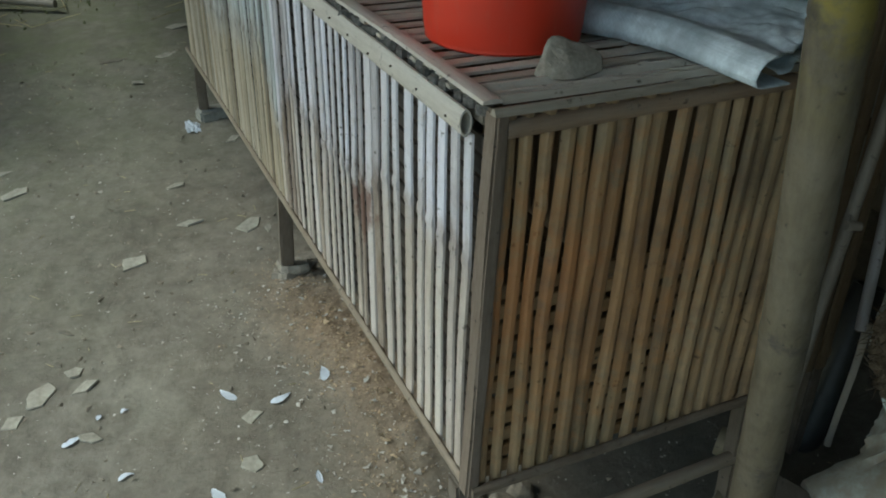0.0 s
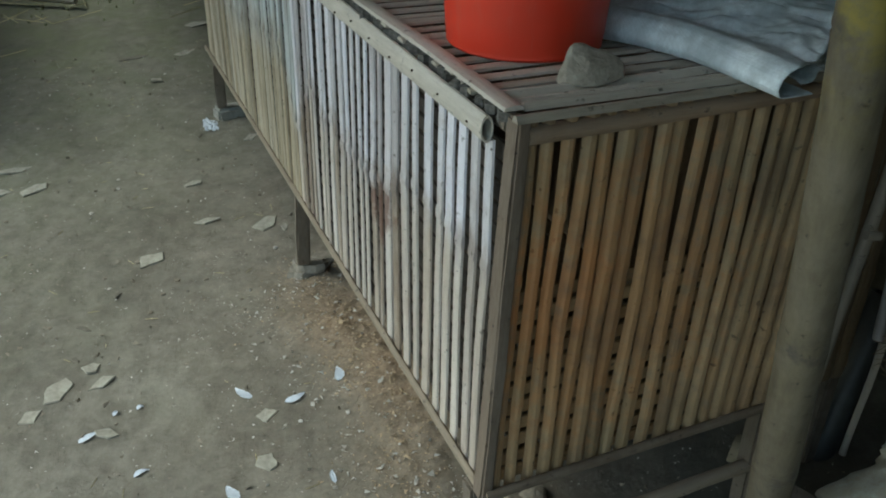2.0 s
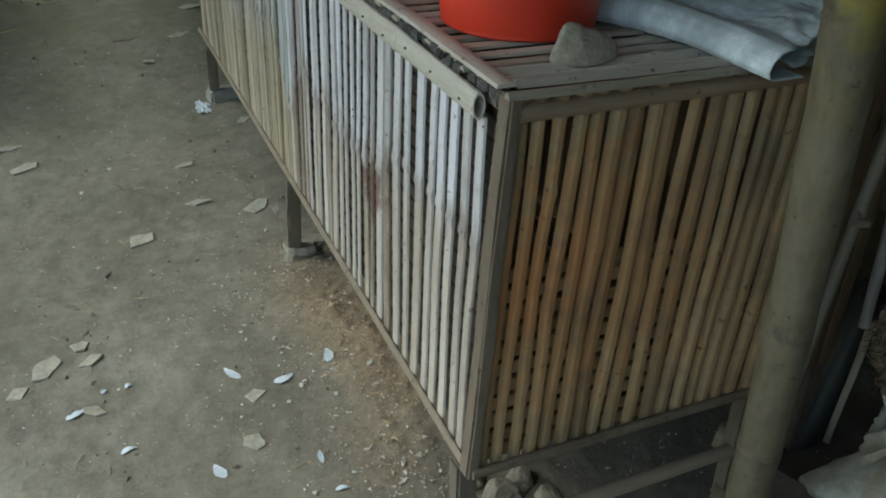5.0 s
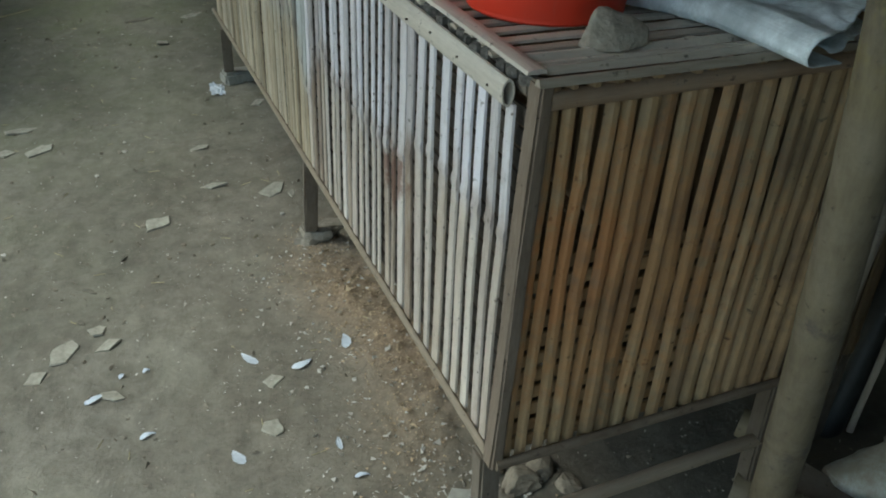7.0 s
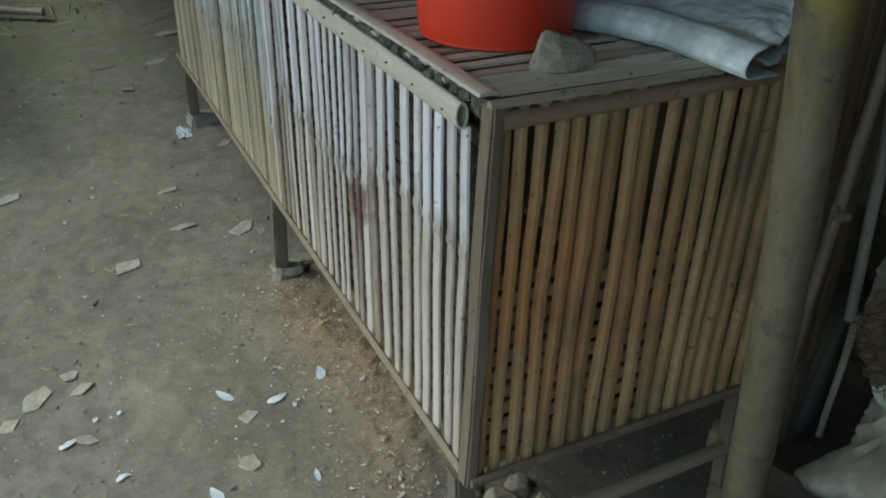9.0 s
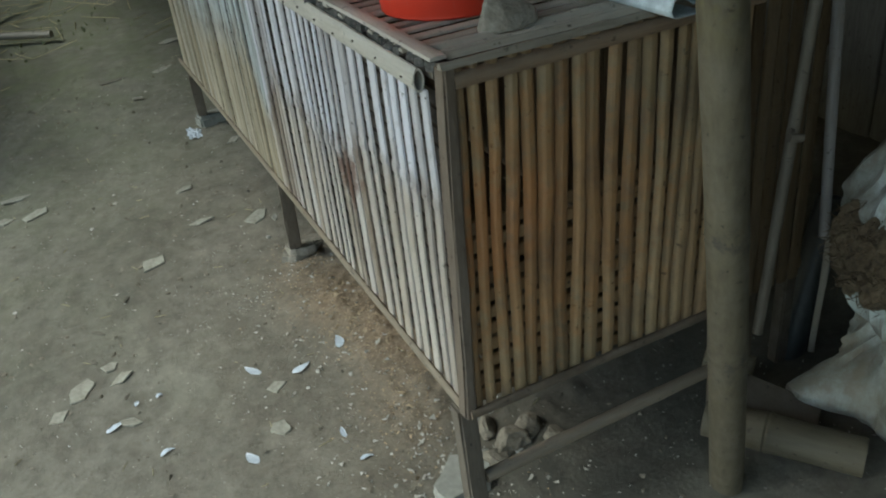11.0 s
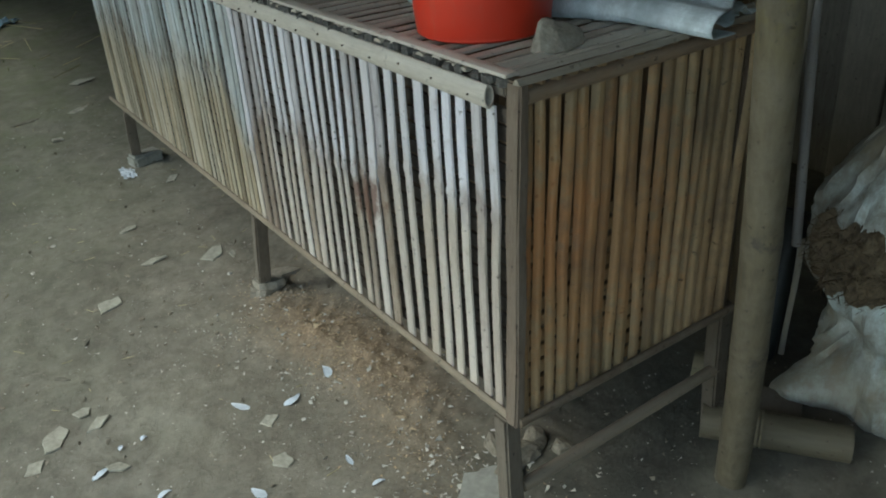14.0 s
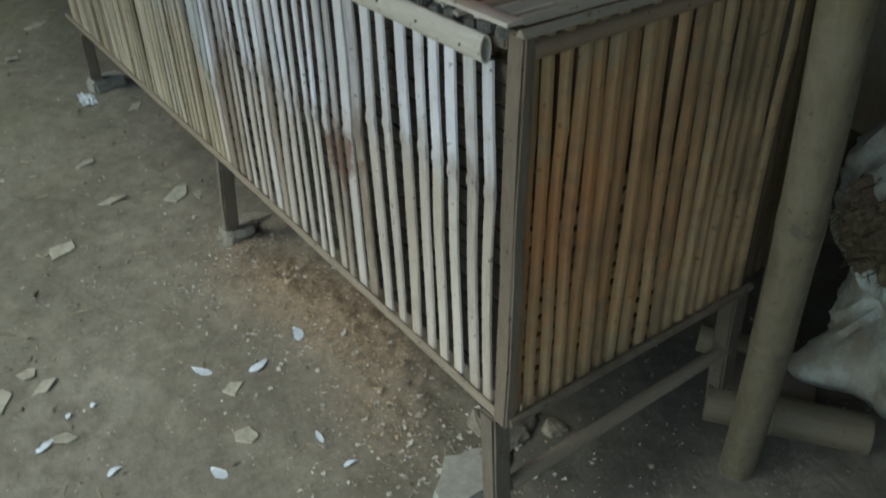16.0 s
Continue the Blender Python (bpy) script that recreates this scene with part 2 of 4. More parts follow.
def woven(name, base, dirt, scale=105.0, streak=0.0):
    m, t, b = nodes_of(name)
    co = coords(t)
    w1 = t.nodes.new("ShaderNodeTexWave")
    w2 = t.nodes.new("ShaderNodeTexWave")
    w2.bands_direction = "Y"
    for w in (w1, w2):
        w.inputs["Scale"].default_value = scale
        w.inputs["Distortion"].default_value = 0.6
        t.links.new(co, w.inputs[0])
    weave = math_node(t, "MULTIPLY", w1.outputs[1], w2.outputs[1])
    n = noise_node(t, 9.0, 6, 0.7, co)
    f = noise_node(t, 45.0, 4, 0.7, co)
    col = mix(t, ramp(t, n, [(0.42, (0, 0, 0)), (0.72, (1, 1, 1))]), base, dirt)
    col = mix(t, math_node(t, "MULTIPLY", weave, 0.28), col, tuple(0.45 * c for c in base))
    col = mix(t, math_node(t, "MULTIPLY", ramp(t, f, [(0.5, (0, 0, 0)), (0.7, (1, 1, 1))]), 0.45), col, dirt)
    if streak:
        run = noise_node(t, 5.0, 6, 0.7, co, (3.0, 3.0, 0.9))
        col = mix(t, math_node(t, "MULTIPLY", ramp(t, run, [(0.40, (0, 0, 0)), (0.60, (1, 1, 1))]), streak), col, dirt)
    t.links.new(col, b.inputs["Base Color"])
    b.inputs["Roughness"].default_value = 0.45
    bump(t, b, weave, 0.25, 0.0008)
    return m


M_SHEET = woven("blue_white_woven_sheet", (0.86, 0.95, 1.0), (0.33, 0.39, 0.42), streak=0.65)
M_SACK = woven("white_woven_sack", (0.72, 0.82, 0.82), (0.20, 0.165, 0.115), streak=0.72)
weather(M_SACK, (0.30, 0.25, 0.165), 4.0, 0.46, 0.65)
weather(M_SACK, (0.09, 0.105, 0.085), 9.0, 0.56, 0.6)
M_LITTER = plain("brown_litter", (0.045, 0.032, 0.02), (0.22, 0.17, 0.105), 34, 0.95, 0.8, 0.01)


def dirt():
    m, t, b = nodes_of("trodden_earth")
    co = coords(t)
    big = noise_node(t, 1.3, 5, 0.6, co)
    mid = noise_node(t, 7.0, 6, 0.7, co)
    fine = noise_node(t, 60.0, 6, 0.75, co)
    f = math_node(t, "ADD", math_node(t, "MULTIPLY", big, 0.45), math_node(t, "ADD", math_node(t, "MULTIPLY", mid, 0.35), math_node(t, "MULTIPLY", fine, 0.2)))
    col = ramp(t, f, [(0.36, (0.106, 0.100, 0.078)), (0.5, (0.188, 0.174, 0.140)), (0.63, (0.272, 0.256, 0.210))])
    pale = noise_node(t, 3.1, 4, 0.6, co)
    col = mix(t, math_node(t, "MULTIPLY", ramp(t, pale, [(0.5, (0, 0, 0)), (0.72, (1, 1, 1))]), 0.5), col, (0.26, 0.25, 0.19))
    specks = t.nodes.new("ShaderNodeTexVoronoi")
    specks.inputs["Scale"].default_value = 75.0
    t.links.new(co, specks.inputs[0])
    sp = ramp(t, specks.outputs["Distance"], [(0.06, (1, 1, 1)), (0.14, (0, 0, 0))])
    gate = ramp(t, noise_node(t, 12.0, 3, 0.6, co), [(0.5, (0, 0, 0)), (0.62, (1, 1, 1))])
    col = mix(t, math_node(t, "MULTIPLY", math_node(t, "MULTIPLY", sp, gate), 0.8), col, (0.42, 0.38, 0.30))
    blot = ramp(t, noise_node(t, 16.0, 5, 0.7, co), [(0.40, (1, 1, 1)), (0.56, (0, 0, 0))])
    col = mix(t, math_node(t, "MULTIPLY", blot, 0.38), col, (0.085, 0.070, 0.052))
    # two masked tones over the earth: a dark one and a mossy green
    for name, tone, low, high in (("dark_tone", (0.056, 0.056, 0.047), 0.25, 0.55), ("moss", (0.150, 0.160, 0.088), 0.40, 0.66)):
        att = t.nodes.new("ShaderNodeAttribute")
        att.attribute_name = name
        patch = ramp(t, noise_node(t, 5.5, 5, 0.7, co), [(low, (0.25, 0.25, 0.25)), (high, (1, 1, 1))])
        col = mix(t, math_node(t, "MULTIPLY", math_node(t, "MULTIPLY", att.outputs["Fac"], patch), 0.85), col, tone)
    spill = t.nodes.new("ShaderNodeAttribute")
    spill.attribute_name = "husk"
    amount = math_node(t, "MULTIPLY", spill.outputs["Fac"], math_node(t, "ADD", math_node(t, "MULTIPLY", mid, 1.3), 0.1), True)
    col = mix(t, amount, col, ramp(t, fine, [(0.35, (0.19, 0.128, 0.078)), (0.65, (0.40, 0.295, 0.19))]))
    t.links.new(col, b.inputs["Base Color"])
    b.inputs["Roughness"].default_value = 0.92
    bump(t, b, math_node(t, "ADD", math_node(t, "MULTIPLY", mid, 0.6), math_node(t, "MULTIPLY", fine, 0.5)), 0.6, 0.012)
    return m


M_DIRT = dirt()


# ---- mesh helpers ----
def mesh(name, verts, faces, material, smooth=True):
    me = bpy.data.meshes.new(name)
    me.from_pydata([tuple(map(float, v)) for v in verts], [], [tuple(map(int, q)) for q in faces])
    me.materials.append(material)
    if smooth:
        me.polygons.foreach_set("use_smooth", [True] * len(me.polygons))
        me.set_sharp_from_angle(angle=radians(38))
    me.update()
    return me


def part(name, me, parent, m=None, label="", kind=""):
    ob = new(name, me)
    ob.parent = parent
    if m is not None:
        ob.matrix_basis = m
    return tagged(ob, label, kind=kind)


def thing(name, x, y, z, label, category, group="", turn=0.0):
    ob = new(name)
    ob.empty_display_size = 0.05
    ob.matrix_basis = pose(x, y, z, 0, 0, turn)
    return tagged(ob, label, category, group)


def solid(name, me, m, label, category, group="", kind=""):
    ob = new(name, me)
    ob.matrix_basis = m
    return tagged(ob, label, category, group, kind)


def rings(loops, closed=True, caps=True):
    """Faces over loops of equal count."""
    n = len(loops[0])
    verts = [v for loop in loops for v in loop]
    faces = []
    for i in range(len(loops) - 1):
        for j in range(n if closed else n - 1):
            a, b2 = i * n + j, i * n + (j + 1) % n
            faces.append((a, b2, b2 + n, a + n))
    if caps and closed:
        faces.append(tuple(reversed(range(n))))
        faces.append(tuple(range((len(loops) - 1) * n, len(loops) * n)))
    return verts, faces


def culm_mesh(name, length, rx, ry, joints, material, sides=14, bend=0.0, taper=0.0, seed=0, hollow=False):
    """A bamboo culm along +z with ringed joints."""
    rng = random.Random(seed)
    stops = {0.0, length}
    for j in joints:
        stops |= {j - 0.012, j - 0.004, j, j + 0.005, j + 0.013}
    k = int(length / 0.12) + 1
    stops |= {length * i / k for i in range(k + 1)}
    stops = sorted(s for s in stops if 0 <= s <= length)
    ph = rng.random() * 6
    loops = []
    for s in stops:
        swell = 1.0 - taper * s / length
        for j in joints:
            d = abs(s - j)
            if d < 0.002:
                swell *= 1.0
            elif d < 0.006:
                swell *= 1.085
            elif d < 0.014:
                swell *= 1.02
        ox = bend * math.sin(math.pi * s / length) + 0.02 * rx * math.sin(s * 9 + ph)
        oy = 0.5 * bend * math.sin(math.pi * s / length + ph)
        loops.append([(ox + rx * swell * math.cos(a), oy + ry * swell * math.sin(a), s)
                      for a in (2 * math.pi * q / sides for q in range(sides))])
    if hollow:
        top = loops[-1]
        cx, cy = sum(p[0] for p in top) / sides, sum(p[1] for p in top) / sides
        for d in (0.0, 0.05):
            loops.append([(cx + (p[0] - cx) * 0.8, cy + (p[1] - cy) * 0.8, length - d) for p in top])
    v, f = rings(loops)
    return mesh(name, v, f, material)


def aim(p0, p1, roll=0.0):
    """The pose that carries +z from p0 towards p1."""
    d = Vector(p1) - Vector(p0)
    return Matrix.Translation(p0) @ d.to_track_quat("Z", "Y").to_matrix().to_4x4() @ pose(0, 0, 0, 0, 0, roll)


def slat_mesh(name, length, width, thick, material, seed, joint=None, kink=0.0, wob=0.0012, flat=0.88):
    """A split bamboo strip along +z; its round outer skin faces -y."""
    rng = random.Random(seed)
    n = 9
    zs = [length * i / n for i in range(n + 1)]
    if joint:
        zs = sorted(zs + [joint - 0.012, joint - 0.004, joint + 0.004, joint + 0.012])
    ph, ph2 = rng.random() * 6, rng.random() * 6
    loops = []
    for s in zs:
        w = width * (1 + 0.05 * math.sin(s * 13 + ph)) / 2
        out = 0.0
        if joint:
            d = abs(s - joint)
            w *= 1.05 if d < 0.006 else 1.0
            out = 0.0018 if d < 0.006 else 0.0
        ox = wob * math.sin(s * 11 + ph2) + (kink * max(0.0, 1 - abs(s - joint) / 0.10) if joint else 0.0)
        loops.append([(ox - w, 0.0, s), (ox - flat * w, -thick * 0.72 - out, s), (ox - 0.3 * w, -thick - out, s), (ox + 0.3 * w, -thick - out, s), (ox + flat * w, -thick * 0.72 - out, s), (ox + w, 0.0, s)])
    v, f = rings(loops)
    me = mesh(name, v, f, material, smooth=False)
    if joint:
        at = me.attributes.new("from_joint", "FLOAT", "POINT")
        at.data.foreach_set("value", [p[2] - joint for p in v])
    return me


def box_mesh(name, sx, sy, sz, material, bevel=0.003, seed=0, rough=0.0):
    bm = bmesh.new()
    bmesh.ops.create_cube(bm, size=1.0)
    for v in bm.verts:
        v.co = Vector((v.co.x * sx, v.co.y * sy, (v.co.z + 0.5) * sz))
    bmesh.ops.subdivide_edges(bm, edges=[e for e in bm.edges if abs(e.verts[0].co.z - e.verts[1].co.z) > 1e-4], cuts=4)
    bmesh.ops.bevel(bm, geom=[e for e in bm.edges if len(e.link_faces) == 2 and e.calc_face_angle(0) > 0.5], offset=bevel, segments=2, affect="EDGES")
    rng = random.Random(seed)
    if rough:
        for v in bm.verts:
            v.co += Vector([rng.uniform(-rough, rough) for _ in range(3)])
    me = bpy.data.meshes.new(name)
    bm.to_mesh(me)
    bm.free()
    me.materials.append(material)
    return me


def stone_mesh(name, sx, sy, sz, material, seed, cuts=9, detail=0.06):
    """A broken stone: a ball sheared by flat breaks, with its base at z = 0."""
    rng = random.Random(seed)
    bm = bmesh.new()
    bmesh.ops.create_icosphere(bm, subdivisions=4, radius=1.0)
    planes = []
    for _ in range(cuts):
        d = Vector((rng.gauss(0, 1), rng.gauss(0, 1), rng.gauss(0, 0.8))).normalized()
        planes.append((d, rng.uniform(0.52, 0.85)))
    planes.append((Vector((0, 0, -1)), 0.55))
    for v in bm.verts:
        for d, lim in planes:
            over = v.co.dot(d) - lim
            if over > 0:
                v.co -= d * over * 0.94
        v.co += v.co.normalized() * (noise.noise(v.co * 2.2 + Vector((seed, 0, 0))) * detail + noise.noise(v.co * 7 + Vector((0, seed, 0))) * detail * 0.4)
        v.co = Vector((v.co.x * sx / 2, v.co.y * sy / 2, v.co.z * sz / 1.35))
    low = min(v.co.z for v in bm.verts)
    for v in bm.verts:
        v.co.z -= low
    me = bpy.data.meshes.new(name)
    bm.to_mesh(me)
    bm.free()
    me.materials.append(material)
    return me


def chip_mesh(name, sx, sy, sz, material, seed, corners=5):
    """A thin broken flake with an uneven outline."""
    rng = random.Random(seed)
    out = []
    for i in range(corners):
        a = 2 * math.pi * (i + rng.uniform(-0.25, 0.25)) / corners
        r = rng.uniform(0.8, 1.1)
        out.append((sx / 2 * r * math.cos(a), sy / 2 * r * math.sin(a)))
    pts = []
    for i in range(corners):
        (x0, y0), (x1, y1) = out[i], out[(i + 1) % corners]
        for q in range(3):
            s = q / 3
            pts.append((x0 + (x1 - x0) * s + rng.uniform(-1, 1) * sx * 0.03, y0 + (y1 - y0) * s + rng.uniform(-1, 1) * sy * 0.03))
    tilt = rng.uniform(-0.15, 0.15)
    loops = [[(x * k, y * k, z + tilt * x) for x, y in pts] for k, z in ((0.93, 0.0), (1.0, sz * 0.4), (0.94, sz))]
    low = min(p[2] for p in loops[0])
    loops = [[(x, y, z - low - 0.002) for x, y, z in loop] for loop in loops]
    v, f = rings(loops)
    return mesh(name, v, f, material, smooth=False)


def soup(name, pieces, material):
    """One mesh out of many small (verts, faces) pieces."""
    vs, fs = [], []
    for v, f in pieces:
        k = len(vs)
        vs += v
        fs += [tuple(i + k for i in q) for q in f]
    return mesh(name, vs, fs, material, smooth=False)


# ---- ground ----
def slope(x, y):
    x2, y2 = max(-2.5, min(2.5, x)), max(-2.0, min(5.0, y))
    return 0.004 + 0.052 * y2 + 0.055 * x2


def pile(x, y):
    """The spilled husk along the front of the coop."""
    along = max(0.0, min(1.0, (y - 0.22) / 0.42)) * max(0.0, min(1.0, (1.35 - y) / 0.4))
    across = math.exp(-((x - 0.07 + 0.04 * math.sin(y * 7)) / 0.115) ** 2)
    under = 0.6 * math.exp(-((x - 0.3) / 0.22) ** 2) * max(0.0, min(1.0, (y - 0.02) / 0.25)) * max(0.0, min(1.0, (2.3 - y) / 0.5))
    return along * across, under


def height(x, y):
    p = Vector((x, y, 0.0))
    a, u = pile(x, y)
    h = slope(x, y) + 0.010 * noise.noise(p * 2.3) + 0.006 * noise.noise(p * 7.1 + Vector((3, 1, 0)))
    if abs(x) < 2 and -1.5 < y < 5:
        h += 0.0035 * noise.noise(p * 23) + 0.0016 * noise.noise(p * 61)
    lump = abs(noise.noise(p * 17 + Vector((9, 2, 0)))) + 0.6 * abs(noise.noise(p * 41))
    return h + a * (0.018 + 0.017 * lump) + u * (0.010 + 0.02 * lump)


def ground():
    def axis(lo, hi, step, far):
        core = list(np.arange(lo, hi, step))
        out = [step * 1.6 ** k for k in range(1, 40)]
        out = [o for o in np.cumsum(out) if o < far]
        return np.array([lo - o for o in reversed(out)] + core + [hi + o for o in out])
    xs, ys = axis(-1.1, 1.2, 0.0125, 400), axis(-0.5, 3.4, 0.0125, 400)
    nx, ny = len(xs), len(ys)
    verts = [(x, y, height(x, y)) for y in ys for x in xs]
    faces = [(j * nx + i, j * nx + i + 1, (j + 1) * nx + i + 1, (j + 1) * nx + i) for j in range(ny - 1) for i in range(nx - 1)]
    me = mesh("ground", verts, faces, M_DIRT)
    at = me.attributes.new("husk", "FLOAT", "POINT")
    at.data.foreach_set("value", [min(1.0, pile(x, y)[0] + 0.25 * pile(x, y)[1] + 0.12 * math.exp(-((x + 0.05) / 0.30) ** 2) * max(0.0, min(1.0, (2.6 - y) / 1.2)) * (1 if x < 0.05 else 0.3)) for x, y, _ in verts])
    # darker towards +x, fading out by y = 0.75
    at = me.attributes.new("dark_tone", "FLOAT", "POINT")
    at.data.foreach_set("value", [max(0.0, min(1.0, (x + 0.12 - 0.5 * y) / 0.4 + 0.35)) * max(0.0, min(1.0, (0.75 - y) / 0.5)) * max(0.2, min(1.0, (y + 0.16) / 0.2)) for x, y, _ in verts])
    at = me.attributes.new("moss", "FLOAT", "POINT")
    at.data.foreach_set("value", [max(0.0, min(1.0, (y - 1.6 - 1.2 * x) / 2.5)) for x, y, _ in verts])
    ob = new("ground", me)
    tagged(ob, "trodden grey-brown earth floor strewn with bits", "ground", kind="structure")


ground()


# ---- shed shell ----
def plank_wall(name, origin, along, length, height_m, material, label, seed, gap=-0.012, wide=0.14):
    """A wall of upright boards, each a part."""
    rng = random.Random(seed)
    ob = tagged(new(name), label, "wall", kind="structure")
    ob.matrix_basis = Matrix.Translation(origin) @ pose(0, 0, 0, 0, 0, along)
    forms = [box_mesh("board", wide - gap - 0.004 * k, 0.022, height_m, material, 0.003, k) for k in range(4)]
    n = int(length / wide)
    for i in range(n):
        part("board", forms[rng.randrange(4)], ob, pose((i + 0.5) * wide, 0.012 * (i % 2) + rng.uniform(-0.004, 0.004), 0, 0, 0, rng.uniform(-0.4, 0.4)))
    part("rail", box_mesh("rail", length, 0.04, 0.07, material, 0.004), ob, pose(length / 2, 0.048, height_m * 0.45))
    part("rail", box_mesh("rail", length, 0.04, 0.07, material, 0.004), ob, pose(length / 2, 0.048, height_m - 0.2))
    return ob


plank_wall("wall_east", (1.75, 5.6, -0.1), -90, 8.4, 2.6, M_DARKWOOD, "dark weathered upright timber board wall", 3)
# added wall, never in view: holds back light from the south-east
plank_wall("added_wall_south", (1.75, -1.30, -0.1), 180, 1.96, 2.6, M_DARKWOOD, "dark weathered upright timber board wall", 4)
# out-of-view blocker added to dim daylight on the far left ground
plank_wall("added_wall_west", (-2.5, 2.4, 0.0), 90, 3.4, 2.4, M_DARKWOOD, "dark weathered upright timber board wall", 6)
plank_wall("wall_north", (-4.2, 5.75, 0.1), 0, 6.0, 2.4, M_DARKWOOD, "dark weathered upright timber board wall", 5)


# assumed roof, out of view; its extent sets where daylight comes in
roof = solid("ceiling", box_mesh("ceiling", 4.2, 9.4, 0.12, M_DARKWOOD, 0.01), pose(0.05, 1.4, 2.35, 0, 6, 0),
             "unseen assumed shed roof slab blocking overhead daylight", "ceiling", kind="structure")

# ---- bamboo coop ----
LONG, WIDE = 2.36, 0.53
Z0, Z1 = 0.372, 0.915
coop = thing("bamboo_coop", 0, 0, 0, "long weathered bamboo slat poultry coop standing on wooden legs", "coop")
rng = random.Random(11)


def coop_frame():
    part("corner_post", box_mesh("corner_post", 0.020, 0.029, Z1 - Z0 + 0.045, M_UPRIGHT, 0.003, 1, 0.0016), coop, pose(-0.010, 0.008, Z0 - 0.004, 0, 1.9, 0), "rough-sawn brown timber upright")
    for x, y in ((WIDE - 0.02, 0.022), (0.020, 1.05), (WIDE - 0.02, 1.05), (0.020, LONG), (WIDE - 0.02, LONG)):
        part("corner_post", box_mesh("corner_post", 0.034, 0.034, Z1 - Z0 + 0.02, M_UPRIGHT, 0.004, 1, 0.0014), coop, pose(x, y, Z0 - 0.004), "rough-sawn brown timber upright")
    for x, y, foot in ((-0.006, 0.036, 0.0), (WIDE + 0.022, 0.04, 0.03), (0.004, 1.09, 0.125), (WIDE - 0.015, 1.09, 0.07), (0.0, 2.235, 0.178), (WIDE - 0.015, 2.24, 0.13)):
        top = Vector((x, y, Z0 - 0.002))
        low = Vector((x + 0.01, y + (0.085 if y > 0.5 else 0.0), foot))
        part("leg", box_mesh("leg", 0.035, 0.035, (top - low).length, M_LEG, 0.004, 2, 0.001), coop, aim(low, top), "square dark timber leg")
    # rails
    def culm(name, p0, p1, rx, ry, step, mat, seed, roll=0.0, label="", bend=0.0):
        ln = (Vector(p1) - Vector(p0)).length
        js = [0.14 + step * k for k in range(int(ln / step) + 1) if 0.14 + step * k < ln - 0.03]
        return part(name, culm_mesh(name, ln, rx, ry, js, mat, 12, bend, 0.0, seed), coop, aim(p0, p1, roll), label)
    p0, p1 = Vector((-0.013, LONG + 0.03, 0.937)), Vector((-0.013, 0.045, 0.931))
    ln = (p1 - p0).length
    rail = part("front_top_rail", culm_mesh("front_top_rail", ln, 0.0085, 0.0175, [0.2 + 0.31 * k for k in range(7)], M_POLECREAM, 14, 0.003, 0.0, 1, True), coop, aim(p0, p1), "pale cream split bamboo rail")
    nail = culm_mesh("nail", 0.003, 0.0017, 0.0017, [], M_NAIL, 8)
    for k in range(24):
        part("nail", nail, rail, rail.matrix_basis.inverted() @ Matrix.Translation((-0.0195, 0.085 + 0.093 * k, 0.931 + 0.004 * (k % 3 - 1))) @ pose(0, 0, 0, 0, -90, 0))
    part("lid_rail", slat_mesh("lid_rail", LONG, 0.027, 0.006, M_POLECREAM, 2, 0.30, 0.0, 0.002), coop,
         Matrix.Translation((0.0065, 0.014, 0.9615)) @ pose(0, 0, 0, -90, 0, 0), "pale cream split bamboo rail")
    culm("front_bottom_rail", (-0.012, 0.02, Z0 + 0.004), (-0.010, LONG + 0.05, Z0 + 0.008), 0.006, 0.0085, 0.33, M_DUSTY, 3)
    culm("end_top_rail", (0.017, 0.003, 0.933), (WIDE + 0.02, 0.004, 0.940), 0.011, 0.0120, 0.27, M_POLETAN, 4, 0)
    culm("end_bottom_rail", (-0.012, -0.006, Z0 + 0.006), (WIDE, -0.004, Z0 + 0.012), 0.007, 0.0085, 0.3, M_DUSTY, 5)
    culm("low_stretcher", (0.02, 0.03, 0.195), (WIDE + 0.02, 0.035, 0.206), 0.0125, 0.0125, 0.24, M_DUSTY, 6, label="dusty round bamboo stretcher")
    culm("back_top_rail", (WIDE, 0.03, 0.93), (WIDE, LONG, 0.935), 0.012, 0.02, 0.3, M_POLETAN, 7)
    culm("back_bottom_rail", (WIDE, 0.03, Z0), (WIDE, LONG, Z0), 0.012, 0.012, 0.3, M_POLETAN, 8)
    culm("far_top_rail", (0.0, LONG + 0.02, 0.93), (WIDE, LONG + 0.02, 0.93), 0.012, 0.02, 0.3, M_POLETAN, 9)


M_POLECREAM = bamboo("cream_bamboo_culm", (0.46, 0.41, 0.34), (0.67, 0.62, 0.54), (0.79, 0.75, 0.68), stretch=(40, 40, 3), dust=0.2)
M_POLETAN = bamboo("tan_bamboo_culm", (0.16, 0.105, 0.07), (0.30, 0.215, 0.145), (0.42, 0.33, 0.24), stretch=(40, 40, 3), dust=0.35)
coop_frame()

H = Z1 - Z0
JOINTS = ((0.05, 0.733), (0.15, 0.740), (0.25, 0.744), (0.34, 0.742), (0.38, 0.700), (0.42, 0.684), (0.53, 0.669), (0.69, 0.664), (0.76, 0.684), (0.84, 0.676),
          (0.90, 0.725), (0.98, 0.640), (1.03, 0.560), (1.10, 0.650), (1.17, 0.729), (1.43, 0.719), (1.75, 0.660), (2.05, 0.720), (2.40, 0.690))
